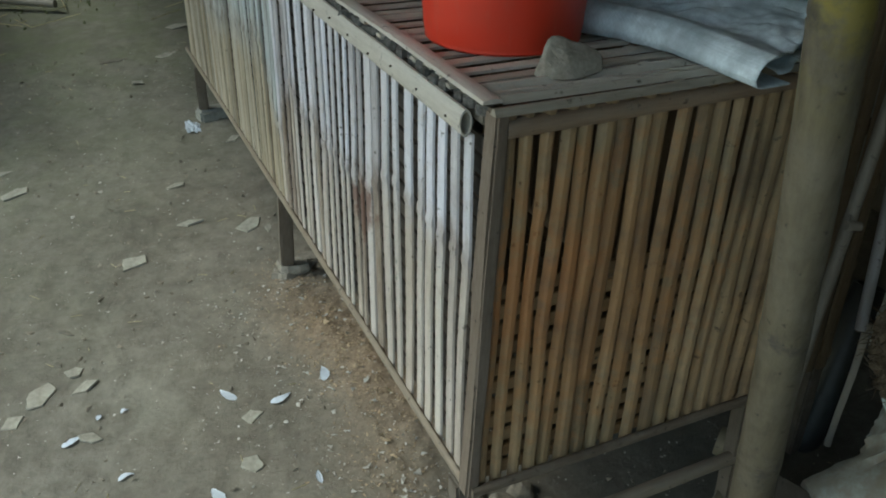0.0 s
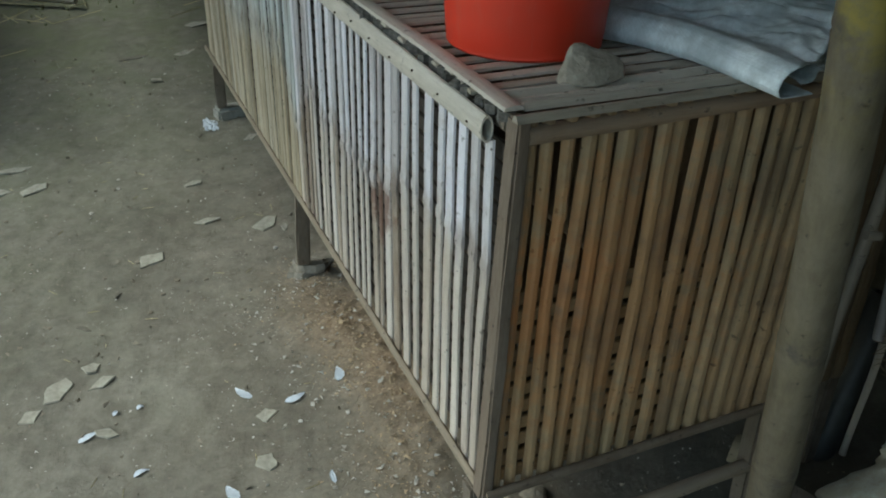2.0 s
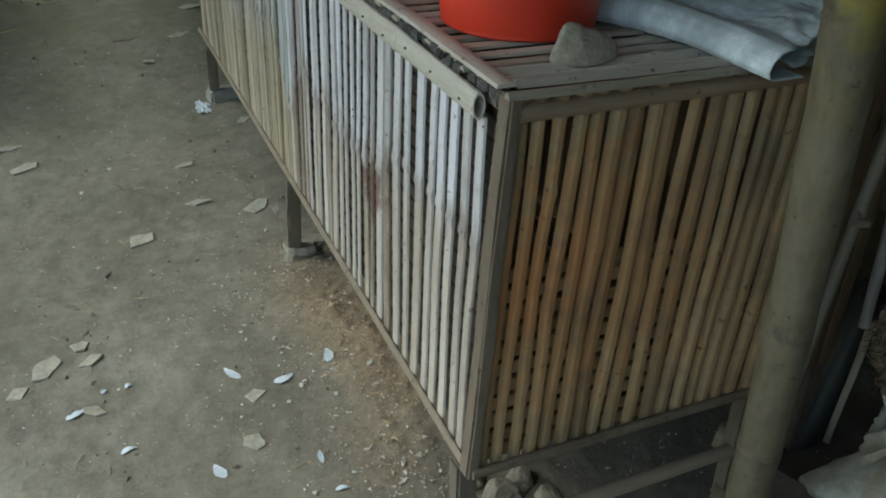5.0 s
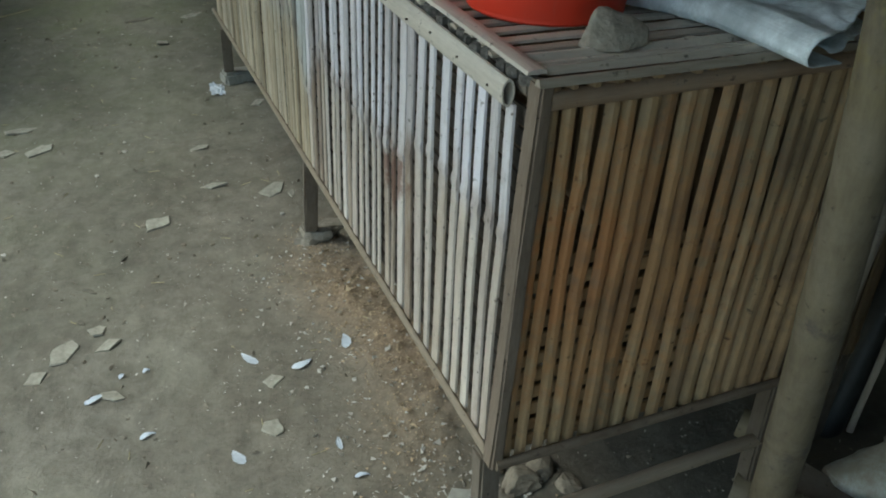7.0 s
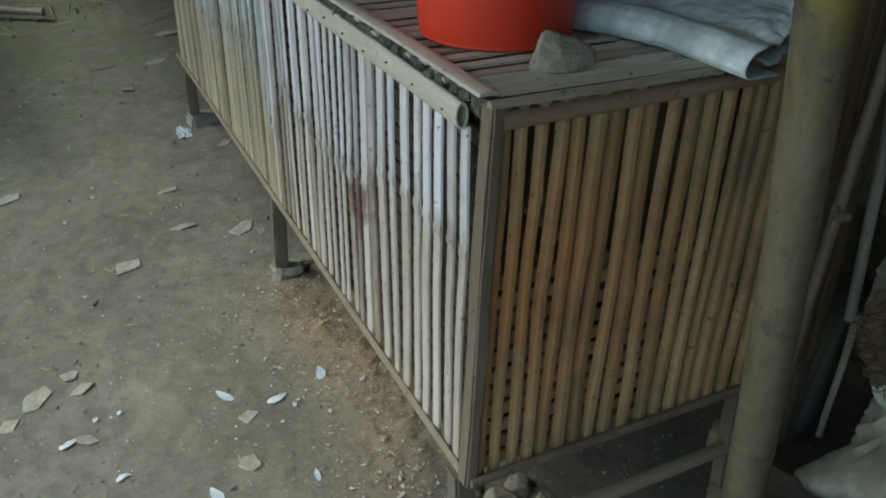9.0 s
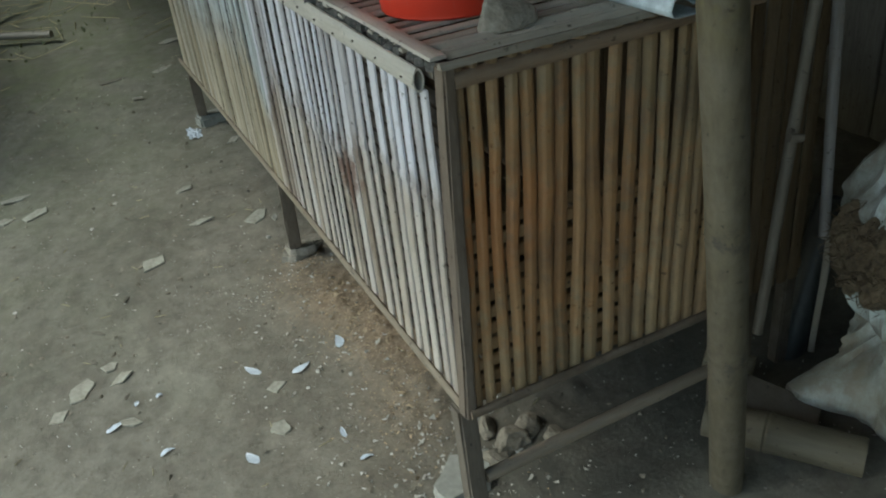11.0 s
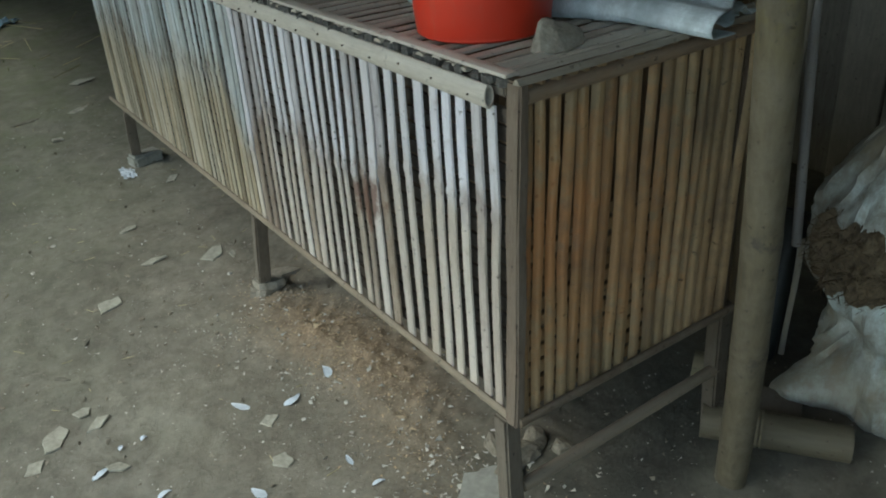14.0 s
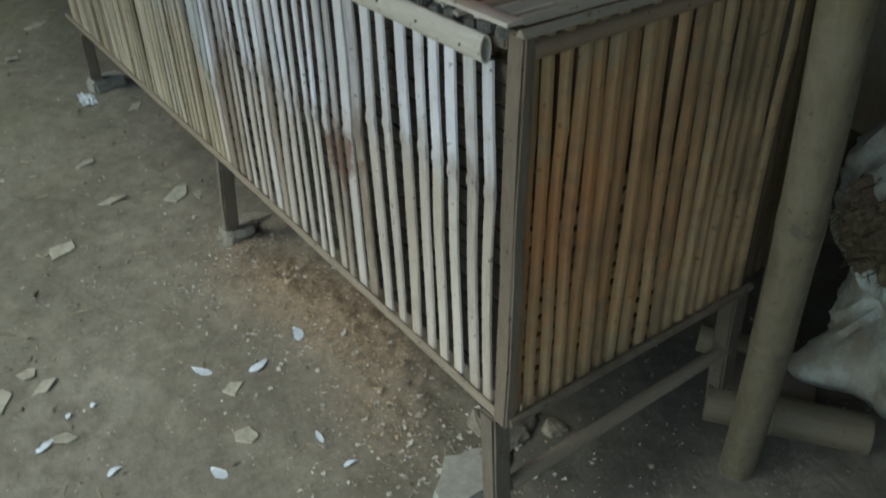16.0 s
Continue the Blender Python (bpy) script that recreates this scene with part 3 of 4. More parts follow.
FRONT = [(0.054, 0.019), (0.088, 0.022), (0.131, 0.019), (0.167, 0.020), (0.205, 0.024), (0.244, 0.022), (0.290, 0.022), (0.334, 0.021), (0.381, 0.022), (0.421, 0.024), (0.456, 0.020), (0.491, 0.018),
         (0.534, 0.017), (0.564, 0.017), (0.609, 0.018), (0.649, 0.021)]
y = 0.685
while y < LONG - 0.01:
    FRONT.append((y, 0.0215 + rng.uniform(-0.004, 0.003) - (0.001 if y > 1 else 0)))
    y += (0.0375 if y < 0.98 else 0.0315) + rng.uniform(-0.003, 0.003)
for y, w in FRONT:
    low = Z0 + rng.uniform(-0.004, 0.003)
    jz = float(np.interp(y, [j[0] for j in JOINTS], [j[1] for j in JOINTS])) - low + rng.uniform(-0.006, 0.006)
    slat = slat_mesh("front_slat", H, w, 0.0046, M_FRONT if y < 1.03 else M_FAR, rng.randrange(999), jz, 0.0045 * math.sin(y * 9.0 + 0.8) + rng.uniform(-0.002, 0.002), 0.0018, 0.9)
    part("front_slat", slat, coop, pose(-0.004 + rng.uniform(-0.0015, 0.0015), y, low, rng.uniform(-0.35, 0.35), rng.uniform(-0.25, 0.25), -90 + rng.uniform(-8, 8)))

END = [(0.000, 0.016), (0.025, 0.017), (0.052, 0.017), (0.079, 0.020), (0.105, 0.020), (0.134, 0.024), (0.163, 0.022), (0.191, 0.020), (0.220, 0.025), (0.254, 0.023), (0.289, 0.024), (0.319, 0.024),
       (0.349, 0.022), (0.374, 0.018), (0.400, 0.026), (0.426, 0.024), (0.457, 0.025), (0.490, 0.024)]
for k, (x, w) in enumerate(END):
    slat = slat_mesh("end_slat", H + 0.036, w * 1.14, 0.0085, M_END, 60 + k, (0.36, 0.16, 0.45, 0.27, 0.21)[k % 5], 0.003 * (k % 3 - 1), 0.002, 0.62)
    part("end_slat", slat, coop, pose(x + 0.009, 0.008, Z0, 0, 1.8 + rng.uniform(-0.35, 0.35), rng.uniform(-6, 6)))

inner_forms = [slat_mesh("cross_slat", WIDE - 0.02, 0.0225, 0.004, M_CROSS, 80 + k) for k in range(4)]
for k in range(11):
    z = Z0 + 0.022 + 0.0308 * k
    part("cross_slat", inner_forms[k % 4], coop, Matrix.Translation((0.0, 0.0125, z)) @ pose(0, 0, 0, 0, 90 + rng.uniform(-0.4, 0.4), 0) @ pose(0, 0, 0, 0, 0, rng.uniform(-3, 3)))
# front lattice in a darkened colour, so the slat gaps look shaded
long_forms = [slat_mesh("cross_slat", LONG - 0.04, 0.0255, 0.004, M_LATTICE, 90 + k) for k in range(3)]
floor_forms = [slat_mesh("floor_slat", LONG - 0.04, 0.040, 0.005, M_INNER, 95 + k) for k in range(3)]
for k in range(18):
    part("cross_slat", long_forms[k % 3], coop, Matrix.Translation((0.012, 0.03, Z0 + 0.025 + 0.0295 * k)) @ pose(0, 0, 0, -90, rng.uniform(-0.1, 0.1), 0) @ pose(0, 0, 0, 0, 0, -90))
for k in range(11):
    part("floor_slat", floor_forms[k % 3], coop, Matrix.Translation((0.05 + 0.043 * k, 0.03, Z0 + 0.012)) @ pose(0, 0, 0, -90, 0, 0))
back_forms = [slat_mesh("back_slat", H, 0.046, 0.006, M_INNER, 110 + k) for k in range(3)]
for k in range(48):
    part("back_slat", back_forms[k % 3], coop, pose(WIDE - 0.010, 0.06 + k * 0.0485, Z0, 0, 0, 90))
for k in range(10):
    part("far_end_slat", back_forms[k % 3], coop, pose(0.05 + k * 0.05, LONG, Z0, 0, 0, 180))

M_TOPZ = bamboo("grey_top_strip", (0.25, 0.215, 0.165), (0.46, 0.41, 0.33), (0.62, 0.57, 0.48), stretch=(40, 40, 3), dust=0.35)
top_forms = [slat_mesh("top_slat", WIDE + 0.015 + 0.01 * (k % 3), 0.0215 + 0.002 * (k % 3 - 1), 0.0052, M_TOPZ, 130 + k, (0.2, 0.41, 0.3)[k % 3]) for k in range(6)]
edge_forms = [slat_mesh("top_slat", WIDE + 0.01 * k, 0.0165, 0.0085, M_TOPZ, 140 + k, (0.26, 0.38, 0.17)[k], 0.002, 0.0025, 0.5) for k in range(3)]
y, k = -0.002, 0
while y < LONG:
    m = Matrix.Translation(((0.018 if k in (1, 2) else -0.003) + rng.uniform(-0.004, 0.004), y, 0.953 + (0.0, 0.0035, -0.001, 0.002)[k % 4] * (k < 4) + rng.uniform(-0.0015, 0.0015))) @ pose(0, 0, 0, 0, 90, 0) @ pose(0, 0, 0, rng.uniform(-0.4, 0.4), 0, -90 + rng.uniform(-5, 5))
    part("top_slat", edge_forms[k % 3] if k < 4 else top_forms[rng.randrange(6)], coop, m)
    k += 1
    y += 0.0262 if k < 4 else 0.0395 + rng.uniform(-0.003, 0.003)
crusts = [chip_mesh("crusted_slat_end", 0.032 - 0.003 * (k % 3), 0.021 + 0.003 * (k % 2), 0.012, M_CRUST, 500 + k, 6) for k in range(6)]
y = 0.030
while y < LONG:
    part("crusted_slat_end", crusts[rng.randrange(6)], coop, pose(0.003 + rng.uniform(-0.004, 0.003), y, 0.946 + rng.uniform(-0.003, 0.003), rng.uniform(-5, 5), rng.uniform(-7, 7), rng.uniform(-14, 14)))
    y += 0.030 + rng.uniform(-0.004, 0.005)
part("lid_bearer", box_mesh("lid_bearer", 0.022, LONG - 0.02, 0.016, M_LEG, 0.003), coop, pose(0.014, LONG / 2 + 0.02, 0.928))
part("lid_bearer", box_mesh("lid_bearer", 0.02, LONG - 0.02, 0.02, M_WOOD, 0.003), coop, pose(0.27, LONG / 2 + 0.02, 0.922))
TOP = 0.960


# ---- things on the coop ----
def bucket():
    """A round tapered pail: wall with its floor, a rolled rim and a foot ring."""
    ob = thing("bucket", 0.155, 0.276, TOP, "red plastic bucket standing on the slatted coop top", "bucket")
    wall = [(0.0, 0.006), (0.1125, 0.006), (0.1145, 0.02), (0.1215, 0.12), (0.1265, 0.20), (0.131, 0.262), (0.1275, 0.264), (0.122, 0.19), (0.1115, 0.02), (0.105, 0.011), (0.0, 0.011)]
    rim = [(0.1305, 0.256), (0.139, 0.258), (0.141, 0.266), (0.137, 0.275), (0.131, 0.274), (0.1270, 0.264)]
    foot = [(0.103, 0.007), (0.1035, 0.0), (0.110, 0.0), (0.1128, 0.003), (0.1125, 0.009)]
    n = 56
    for name, prof, label in (("body", wall, ""), ("rim", rim, "rolled red rim"), ("foot_ring", foot, "scuffed red foot ring")):
        loops = [[(max(r, 0.0005) * math.cos(2 * math.pi * q / n), max(r, 0.0005) * math.sin(2 * math.pi * q / n), z) for q in range(n)] for r, z in prof]
        v, f = rings(loops, True, name == "body")
        part(name, mesh(name, v, f, M_RED), ob, None, label)


bucket()


def wedge_stone():
    """A broken wedge of stone, tallest at one end."""
    bm = bmesh.new()
    for p in ((-0.050, -0.010, 0.0), (-0.040, -0.030, 0.0), (0.006, -0.038, 0.0), (0.048, -0.014, 0.004), (0.056, 0.018, 0.006), (-0.030, 0.032, 0.0), (-0.034, -0.010, 0.047), (-0.026, 0.002, 0.056),
              (-0.008, 0.000, 0.055), (-0.008, -0.020, 0.036), (0.000, -0.036, 0.008), (0.050, -0.002, 0.030), (0.046, 0.018, 0.030), (-0.018, 0.024, 0.044)):
        bm.verts.new(p)
    bmesh.ops.convex_hull(bm, input=bm.verts)
    bmesh.ops.bevel(bm, geom=list(bm.edges), offset=0.003, segments=1, affect="EDGES")
    bmesh.ops.triangulate(bm, faces=bm.faces)
    bmesh.ops.subdivide_edges(bm, edges=bm.edges, cuts=2, use_grid_fill=True)
    for v in bm.verts:
        v.co += v.co.normalized() * (0.0025 * noise.noise(v.co * 45) + 0.0012 * noise.noise(v.co * 130))
    me = bpy.data.meshes.new("stone")
    bm.to_mesh(me)
    bm.free()
    me.materials.append(M_STONE)
    return me


solid("stone", wedge_stone(), pose(0.148, 0.088, TOP - 0.001, 0, 0, -20) @ Matrix.Diagonal((0.9, 0.9, 0.86, 1)), "grey angular stone resting on the coop top", "stone")


def sheet():
    """A woven sheet, rolled at its near edge into an open flattened tube whose mouth hangs over the coop's end; a second fold lies under it."""
    def edge(y):
        return float(np.interp(y, (-0.06, 0.05, 0.10, 0.17, 0.25, 0.30, 0.52), (0.321, 0.319, 0.314, 0.288, 0.246, 0.225, 0.16)))
    section = ((0.056, 0.003), (0.040, 0.000), (0.018, 0.000), (0.003, 0.004), (-0.001, 0.012), (0.004, 0.024), (0.015, 0.034), (0.030, 0.0385), (0.050, 0.036), (0.085, 0.026), (0.14, 0.034), (0.20, 0.050), (0.27, 0.056), (0.38, 0.045))
    run = [0.0]
    for (ax, az), (bx, bz) in zip(section, section[1:]):
        run.append(run[-1] + math.hypot(bx - ax, bz - az))
    nu, nv = 120, 80
    verts, faces = [], []
    for j in range(nv):
        s = j / (nv - 1)
        for i in range(nu):
            d = run[-1] * (i / (nu - 1)) ** 1.25
            x, z = (float(np.interp(d, run, [p[q] for p in section])) for q in (0, 1))
            over = d > run[7]
            south = -0.062 + (0.62 * max(0.0, x - 0.034) if over else 0.0)
            y = 0.52 + (south - 0.52) * s
            grow = 1 + 0.5 * (1 - s)
            q = Vector((x * 8, y * 7, 0.3 + z * 9))
            crease = abs(noise.noise(q * 1.1)) - 0.2 + 0.6 * (abs(noise.noise(q * 2.7 + Vector((2, 0, 0)))) - 0.2) + 0.3 * (abs(noise.noise(q * 6.5)) - 0.2)
            amount = 0.004 if d < run[7] else 0.004 + 0.014 * min(1.0, (x - 0.03) / 0.08)
            z = z * grow + crease * amount * (1 if z > 0.008 else 0.3)
            verts.append((edge(y) + x + 0.004 * noise.noise(q + Vector((5, 5, 0))), y + 0.003 * noise.noise(q * 2), TOP + max(0.0025, z)))
    faces += [(j * nu + i, j * nu + i + 1, (j + 1) * nu + i + 1, (j + 1) * nu + i) for j in range(nv - 1) for i in range(nu - 1)]
    base, mu, mv = len(verts), 26, 26
    for j in range(mv):
        for i in range(mu):
            u, w = i / (mu - 1), j / (mv - 1)
            q = Vector((u * 3, w * 4, 7.0))
            verts.append((0.372 + 0.16 * u + 0.02 * noise.noise(q), 0.16 - (0.205 - 0.05 * u) * w + 0.012 * noise.noise(q * 2), TOP + 0.004 + 0.020 * math.sin(math.pi * min(1, 0.15 + u)) * (0.5 + 0.5 * w) + 0.014 * abs(noise.noise(q * 1.7)) - 0.012 * max(0.0, w - 0.8) * 5 * 0.4))
    faces += [(base + j * mu + i, base + j * mu + i + 1, base + (j + 1) * mu + i + 1, base + (j + 1) * mu + i) for j in range(mv - 1) for i in range(mu - 1)]
    me = mesh("woven_sheet", verts, faces, M_SHEET)
    ob = solid("woven_sheet", me, Matrix.Identity(4), "blue-white woven plastic sheet folded on the coop top", "sheet")
    sol = ob.modifiers.new("thickness", "SOLIDIFY")
    sol.thickness, sol.offset = 0.0014, 1.0


sheet()


# ---- post, poles and what lies beside the coop ----
def bamboo_post():
    """A thick culm, slightly bowed, that leans over the coop's corner."""
    ob = thing("bamboo_post", 0.475, -0.086, 0.0, "thick grey-brown bamboo post leaning beside the coop", "post")
    run, bow = Vector((-0.230, -0.131, 1.16)), Vector((-0.0106, -0.0198, 0))
    joints = (0.42, 0.672, 1.09, 1.45, 1.80)
    stops = sorted({-0.05, 0.0, *(0.08 * k for k in range(26)), *(j + d for j in joints for d in (-0.014, -0.006, -0.002, 0.003, 0.008, 0.015))})
    n, loops = 28, []
    for z in stops:
        s = (z - 0.04) / 1.16
        c = run * s + bow * 4 * s * (1 - s) * (1 if s < 1.2 else 0)
        k = 1.0 - 0.03 * z
        for j in joints:
            d = abs(z - j)
            k *= 1.0 if d < 0.0025 else 1.045 if d < 0.0085 else 1.02 if d < 0.0155 else 1.0
        k *= 1 + 0.012 * math.sin(z * 7)
        loops.append([(c.x + 0.0315 * k * math.cos(a), c.y + 0.0315 * k * math.sin(a) * (1 + 0.02 * math.sin(3 * a + z)), z) for a in (2 * math.pi * q / n for q in range(n))])
    v, f = rings(loops)
    me = mesh("culm", v, f, M_CULM)
    at = me.attributes.new("moss", "FLOAT", "POINT")
    at.data.foreach_set("value", [max(0.0, min(1.0, (p[2] - 1.0) / 0.12)) for p in v])
    at = me.attributes.new("smudge", "FLOAT", "POINT")
    at.data.foreach_set("value", [max(0.0, 1 - abs(min((p[2] - j for j in joints), key=abs)) / 0.035) for p in v])
    part("culm", me, ob)


bamboo_post()


def log(name, p0, p1, r, joints, mat, label, seed, cat="bamboo", hollow=True, bend=0.0):
    ln = (Vector(p1) - Vector(p0)).length
    return solid(name, culm_mesh(name, ln, r, r, joints, mat, 20, bend, 0.03, seed, hollow), aim(p0, p1), label, cat)


log("bamboo_log", (0.535, 0.045, 0.072), (0.712, -0.198, 0.066), 0.040, [0.12], M_LOG, "short cut length of thick bamboo lying on earth", 3)
log("bamboo_stub", (0.625, 0.150, 0.122), (0.680, 0.068, 0.115), 0.030, [0.04], M_LOG, "cut stub of bamboo lying behind the post", 4)
def knotted_pole():
    """A thin culm with a cut side shoot standing out at its joint."""
    ob = thing("thin_pole", 0.637, 0.028, 0.255, "thin jointed bamboo pole leaning on the wall", "pole")
    part("culm", culm_mesh("culm", 1.40, 0.0105, 0.0105, [0.417, 0.86, 1.2], M_POLE, 14, 0.004, 0.0, 5), ob, aim((0, 0, 0), (0.116, -0.002, 1.35)))
    part("cut_shoot", culm_mesh("cut_shoot", 0.026, 0.0085, 0.0085, [0.006], M_POLE, 10, 0.0, 0.15, 8), ob, aim((0.024, -0.004, 0.412), (0.062, -0.016, 0.405)))
    part("cut_shoot", culm_mesh("cut_shoot", 0.020, 0.0070, 0.0070, [], M_POLE, 10, 0.0, 0.2, 9), ob, aim((0.040, 0.0, 0.418), (0.006, -0.006, 0.432)))


knotted_pole()
log("thin_pole", (0.838, 0.071, 0.385), (0.745, 0.071, 1.55), 0.0105, [0.42], M_PALEPOLE, "pale thin pole leaning upright on the wall", 6, "pole", False, -0.006)
solid("split_cane", slat_mesh("split_cane", 0.335, 0.014, 0.005, M_POLE, 17, 0.2, 0.0, 0.004), aim((0.876, 0.085, 0.070), (0.845, 0.066, 0.400)), "grey split cane leaning under a pale pole", "cane")
solid("drain_pipe", culm_mesh("drain_pipe", 0.375, 0.036, 0.036, [], M_PIPE, 24, 0.0, 0.0, 19, True), aim((0.845, 0.130, 0.045), (0.965, 0.160, 0.400)), "dark grey plastic pipe leaning behind the sack", "pipe")


def slat_panel():
    """A dark bamboo panel behind the post."""
    ob = thing("slat_panel", 0.57, 0.105, 0.285, "dark brown bamboo slat panel with gaps standing behind", "panel")
    r2 = random.Random(31)
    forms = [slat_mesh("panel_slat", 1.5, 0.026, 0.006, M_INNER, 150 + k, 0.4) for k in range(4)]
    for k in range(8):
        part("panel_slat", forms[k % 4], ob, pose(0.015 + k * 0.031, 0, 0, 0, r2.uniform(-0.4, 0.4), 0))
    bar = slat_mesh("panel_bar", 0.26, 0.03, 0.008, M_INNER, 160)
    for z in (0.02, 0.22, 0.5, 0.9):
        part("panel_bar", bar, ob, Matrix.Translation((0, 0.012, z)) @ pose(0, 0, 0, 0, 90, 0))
    for x in (0.13, 0.24):
        part("panel_foot", box_mesh("panel_foot", 0.03, 0.03, 0.30, M_LEG, 0.003), ob, pose(x, 0.02, -0.235))


slat_panel()


def sack():
    """A slumped woven sack with a torn side that shows its straw filling."""
    ob = thing("sack", 1.0, -0.18, slope(1.0, -0.18) - 0.004, "dirty white woven sack, torn open and full of straw", "sack")
    prof = ((0.0, 0.19), (0.03, 0.22), (0.10, 0.225), (0.18, 0.22), (0.26, 0.255), (0.36, 0.27), (0.46, 0.265), (0.56, 0.21), (0.66, 0.145), (0.74, 0.105), (0.80, 0.10), (0.86, 0.11))

    def radius(a, z):
        r = float(np.interp(z, [p[0] for p in prof], [p[1] for p in prof]))
        d = Vector((math.cos(a), math.sin(a), z * 2.6))
        k = 1 + 0.07 * noise.noise(d * 1.7) + 0.045 * noise.noise(d * 4.1)
        fold = abs(noise.noise(Vector((d.x * 5 + z * 6, d.y * 5, z * 4)))) + 0.5 * abs(noise.noise(Vector((d.x * 12 + z * 14, d.y * 12, z * 8))))
        tip = math.exp(-((a - 2.60) / 0.20) ** 2 - ((z - 0.055) / 0.045) ** 2) * 0.125
        dent = math.exp(-((a - 2.55) / 0.5) ** 2 - ((z - 0.21) / 0.06) ** 2) * 0.055
        return r * k - 0.035 * fold + 0.012 + tip - dent

    n, rows = 110, 70
    loops = []
    for j in range(rows):
        z = 0.86 * j / (rows - 1)
        loops.append([(radius(a, z) * math.cos(a), radius(a, z) * math.sin(a), z) for a in (2 * math.pi * i / n for i in range(n))])
    v, f = rings(loops)
    part("body", mesh("sack_body", v, f, M_SACK), ob)
    r2 = random.Random(9)
    core, spikes = [], []
    m, rows = 34, 26
    for j in range(rows):
        w = j / (rows - 1)
        ring = []
        for i in range(m):
            q = i / (m - 1)
            rag = 0.05 * noise.noise(Vector((q * 6, w * 6, 4)))
            a = 2.32 + (1.15 - 0.35 * w) * q + rag
            z = 0.29 + 0.17 * w + 0.05 * q + 0.03 * noise.noise(Vector((q * 7, w * 5, 9)))
            edge = min(1.0, 5 * min(q, 1 - q, w, 1 - w))
            r = radius(a, z) - 0.012 + 0.022 * edge + 0.016 * r2.random() * edge
            ring.append((r * math.cos(a), r * math.sin(a), z))
        core.append(ring)
    v, f = rings(core, closed=False)
    part("straw_filling", mesh("straw_filling", v, f, M_LITTER, False), ob, None, "brown straw and litter filling")
    for _ in range(700):
        ring = core[r2.randrange(1, rows - 1)]
        p = Vector(ring[r2.randrange(1, m - 1)])
        d = Vector((r2.uniform(-1, 1), r2.uniform(-1, 1), r2.uniform(-1, 1))).normalized() * r2.uniform(0.010, 0.032)
        w = Vector((r2.uniform(-1, 1), r2.uniform(-1, 1), r2.uniform(-1, 1))).normalized() * 0.0014
        spikes.append(([tuple(p - w), tuple(p + w), tuple(p + d + w * 0.4), tuple(p + d - w * 0.4)], [(0, 1, 2, 3)]))
    part("straw", soup("straw", spikes, M_LITTER), ob, None, "loose straw ends", "stuff")


sack()
solid("board_scrap", box_mesh("board_scrap", 0.20, 0.085, 0.014, M_LEG, 0.003, 4, 0.001), pose(0.655, -0.01, 0.085, 30, 24, -40), "grey wedge of board leaning on the bamboo log", "board")

# stones under the legs
for k, (x, y, dz, sx, sy, sz, turn) in enumerate(((0.03, 1.195, -0.004, 0.11, 0.075, 0.032, 20), (0.035, 1.185, 0.026, 0.085, 0.06, 0.026, -30), (0.075, 1.215, -0.004, 0.075, 0.045, 0.024, 50), (0.10, 1.235, 0.0, 0.08, 0.05, 0.022, -10), (0.035, 1.245, -0.004, 0.06, 0.035, 0.02, 75))):
    solid("flat_stone", chip_mesh("flat_stone", sx * 1.2, sy * 1.2, sz, M_STONE, 200 + k, 6), pose(x, y, slope(x, y) + dz, 0, 0, turn), "flat grey stone packed under a coop leg", "stone", "stones under the leg")
solid("brick", box_mesh("brick", 0.12, 0.07, 0.052, M_SLAB, 0.009, 3, 0.003), pose(0.045, 2.33, slope(0.045, 2.33) - 0.006, 0, 0, 10), "pale worn brick under a coop leg", "brick")
solid("cement_slab", chip_mesh("cement_slab", 0.20, 0.13, 0.035, M_SLAB, 7, 5), pose(0.055, 0.205, slope(0.05, 0.2) - 0.008, 0, 0, 28), "broken pale cement slab set in the earth", "slab")
for k, (x, y, s) in enumerate(((0.17, 0.22, 0.07), (0.22, 0.24, 0.06), (0.15, 0.29, 0.05), (0.26, 0.19, 0.045), (0.12, 0.20, 0.05))):
    solid("clod", stone_mesh("clod", s * 1.3, s, s * 0.6, M_CLOD, 300 + k, 8, 0.12), pose(x, y, slope(x, y) + 0.004, 0, 0, 40 * k), "pale crumbly clod lying under the coop", "clod", "clods under the coop")


# ---- litter on the ground ----
def feather_mesh(name, length, width, seed):
    """A small breast feather: round at its tip, drawn out to a point at the quill, cupped, with a raised shaft."""
    r2 = random.Random(seed)
    n, loops = 18, []
    bend = r2.uniform(-0.14, 0.14)
    for i in range(n + 1):
        s = i / n
        w = width / 2 * (math.sin(math.pi * s ** 0.62) ** 0.85 + 0.04) * r2.uniform(0.84, 1.06)
        x, c = (s - 0.5) * length, bend * length * (4 * (s - 0.5) ** 2)
        z = 0.0015 + 0.004 * math.sin(math.pi * s)
        loops.append([(x, c - w, z + 0.0012), (x, c - w * 0.4, z), (x, c, z + 0.001), (x, c + w * 0.4, z), (x, c + w, z + 0.0012), (x, c, z - 0.0012)])
    v, f = rings(loops)
    return mesh(name, v, f, M_FEATHER)


def on_ground(x, y, turn=0.0, dz=0.0):
    nx, ny = height(x + 0.02, y) - height(x - 0.02, y), height(x, y + 0.02) - height(x, y - 0.02)
    return Matrix.Translation((x, y, height(x, y) + dz)) @ pose(0, 0, 0, math.degrees(math.atan2(ny, 0.04)) * 0.7, -math.degrees(math.atan2(nx, 0.04)) * 0.7, turn)


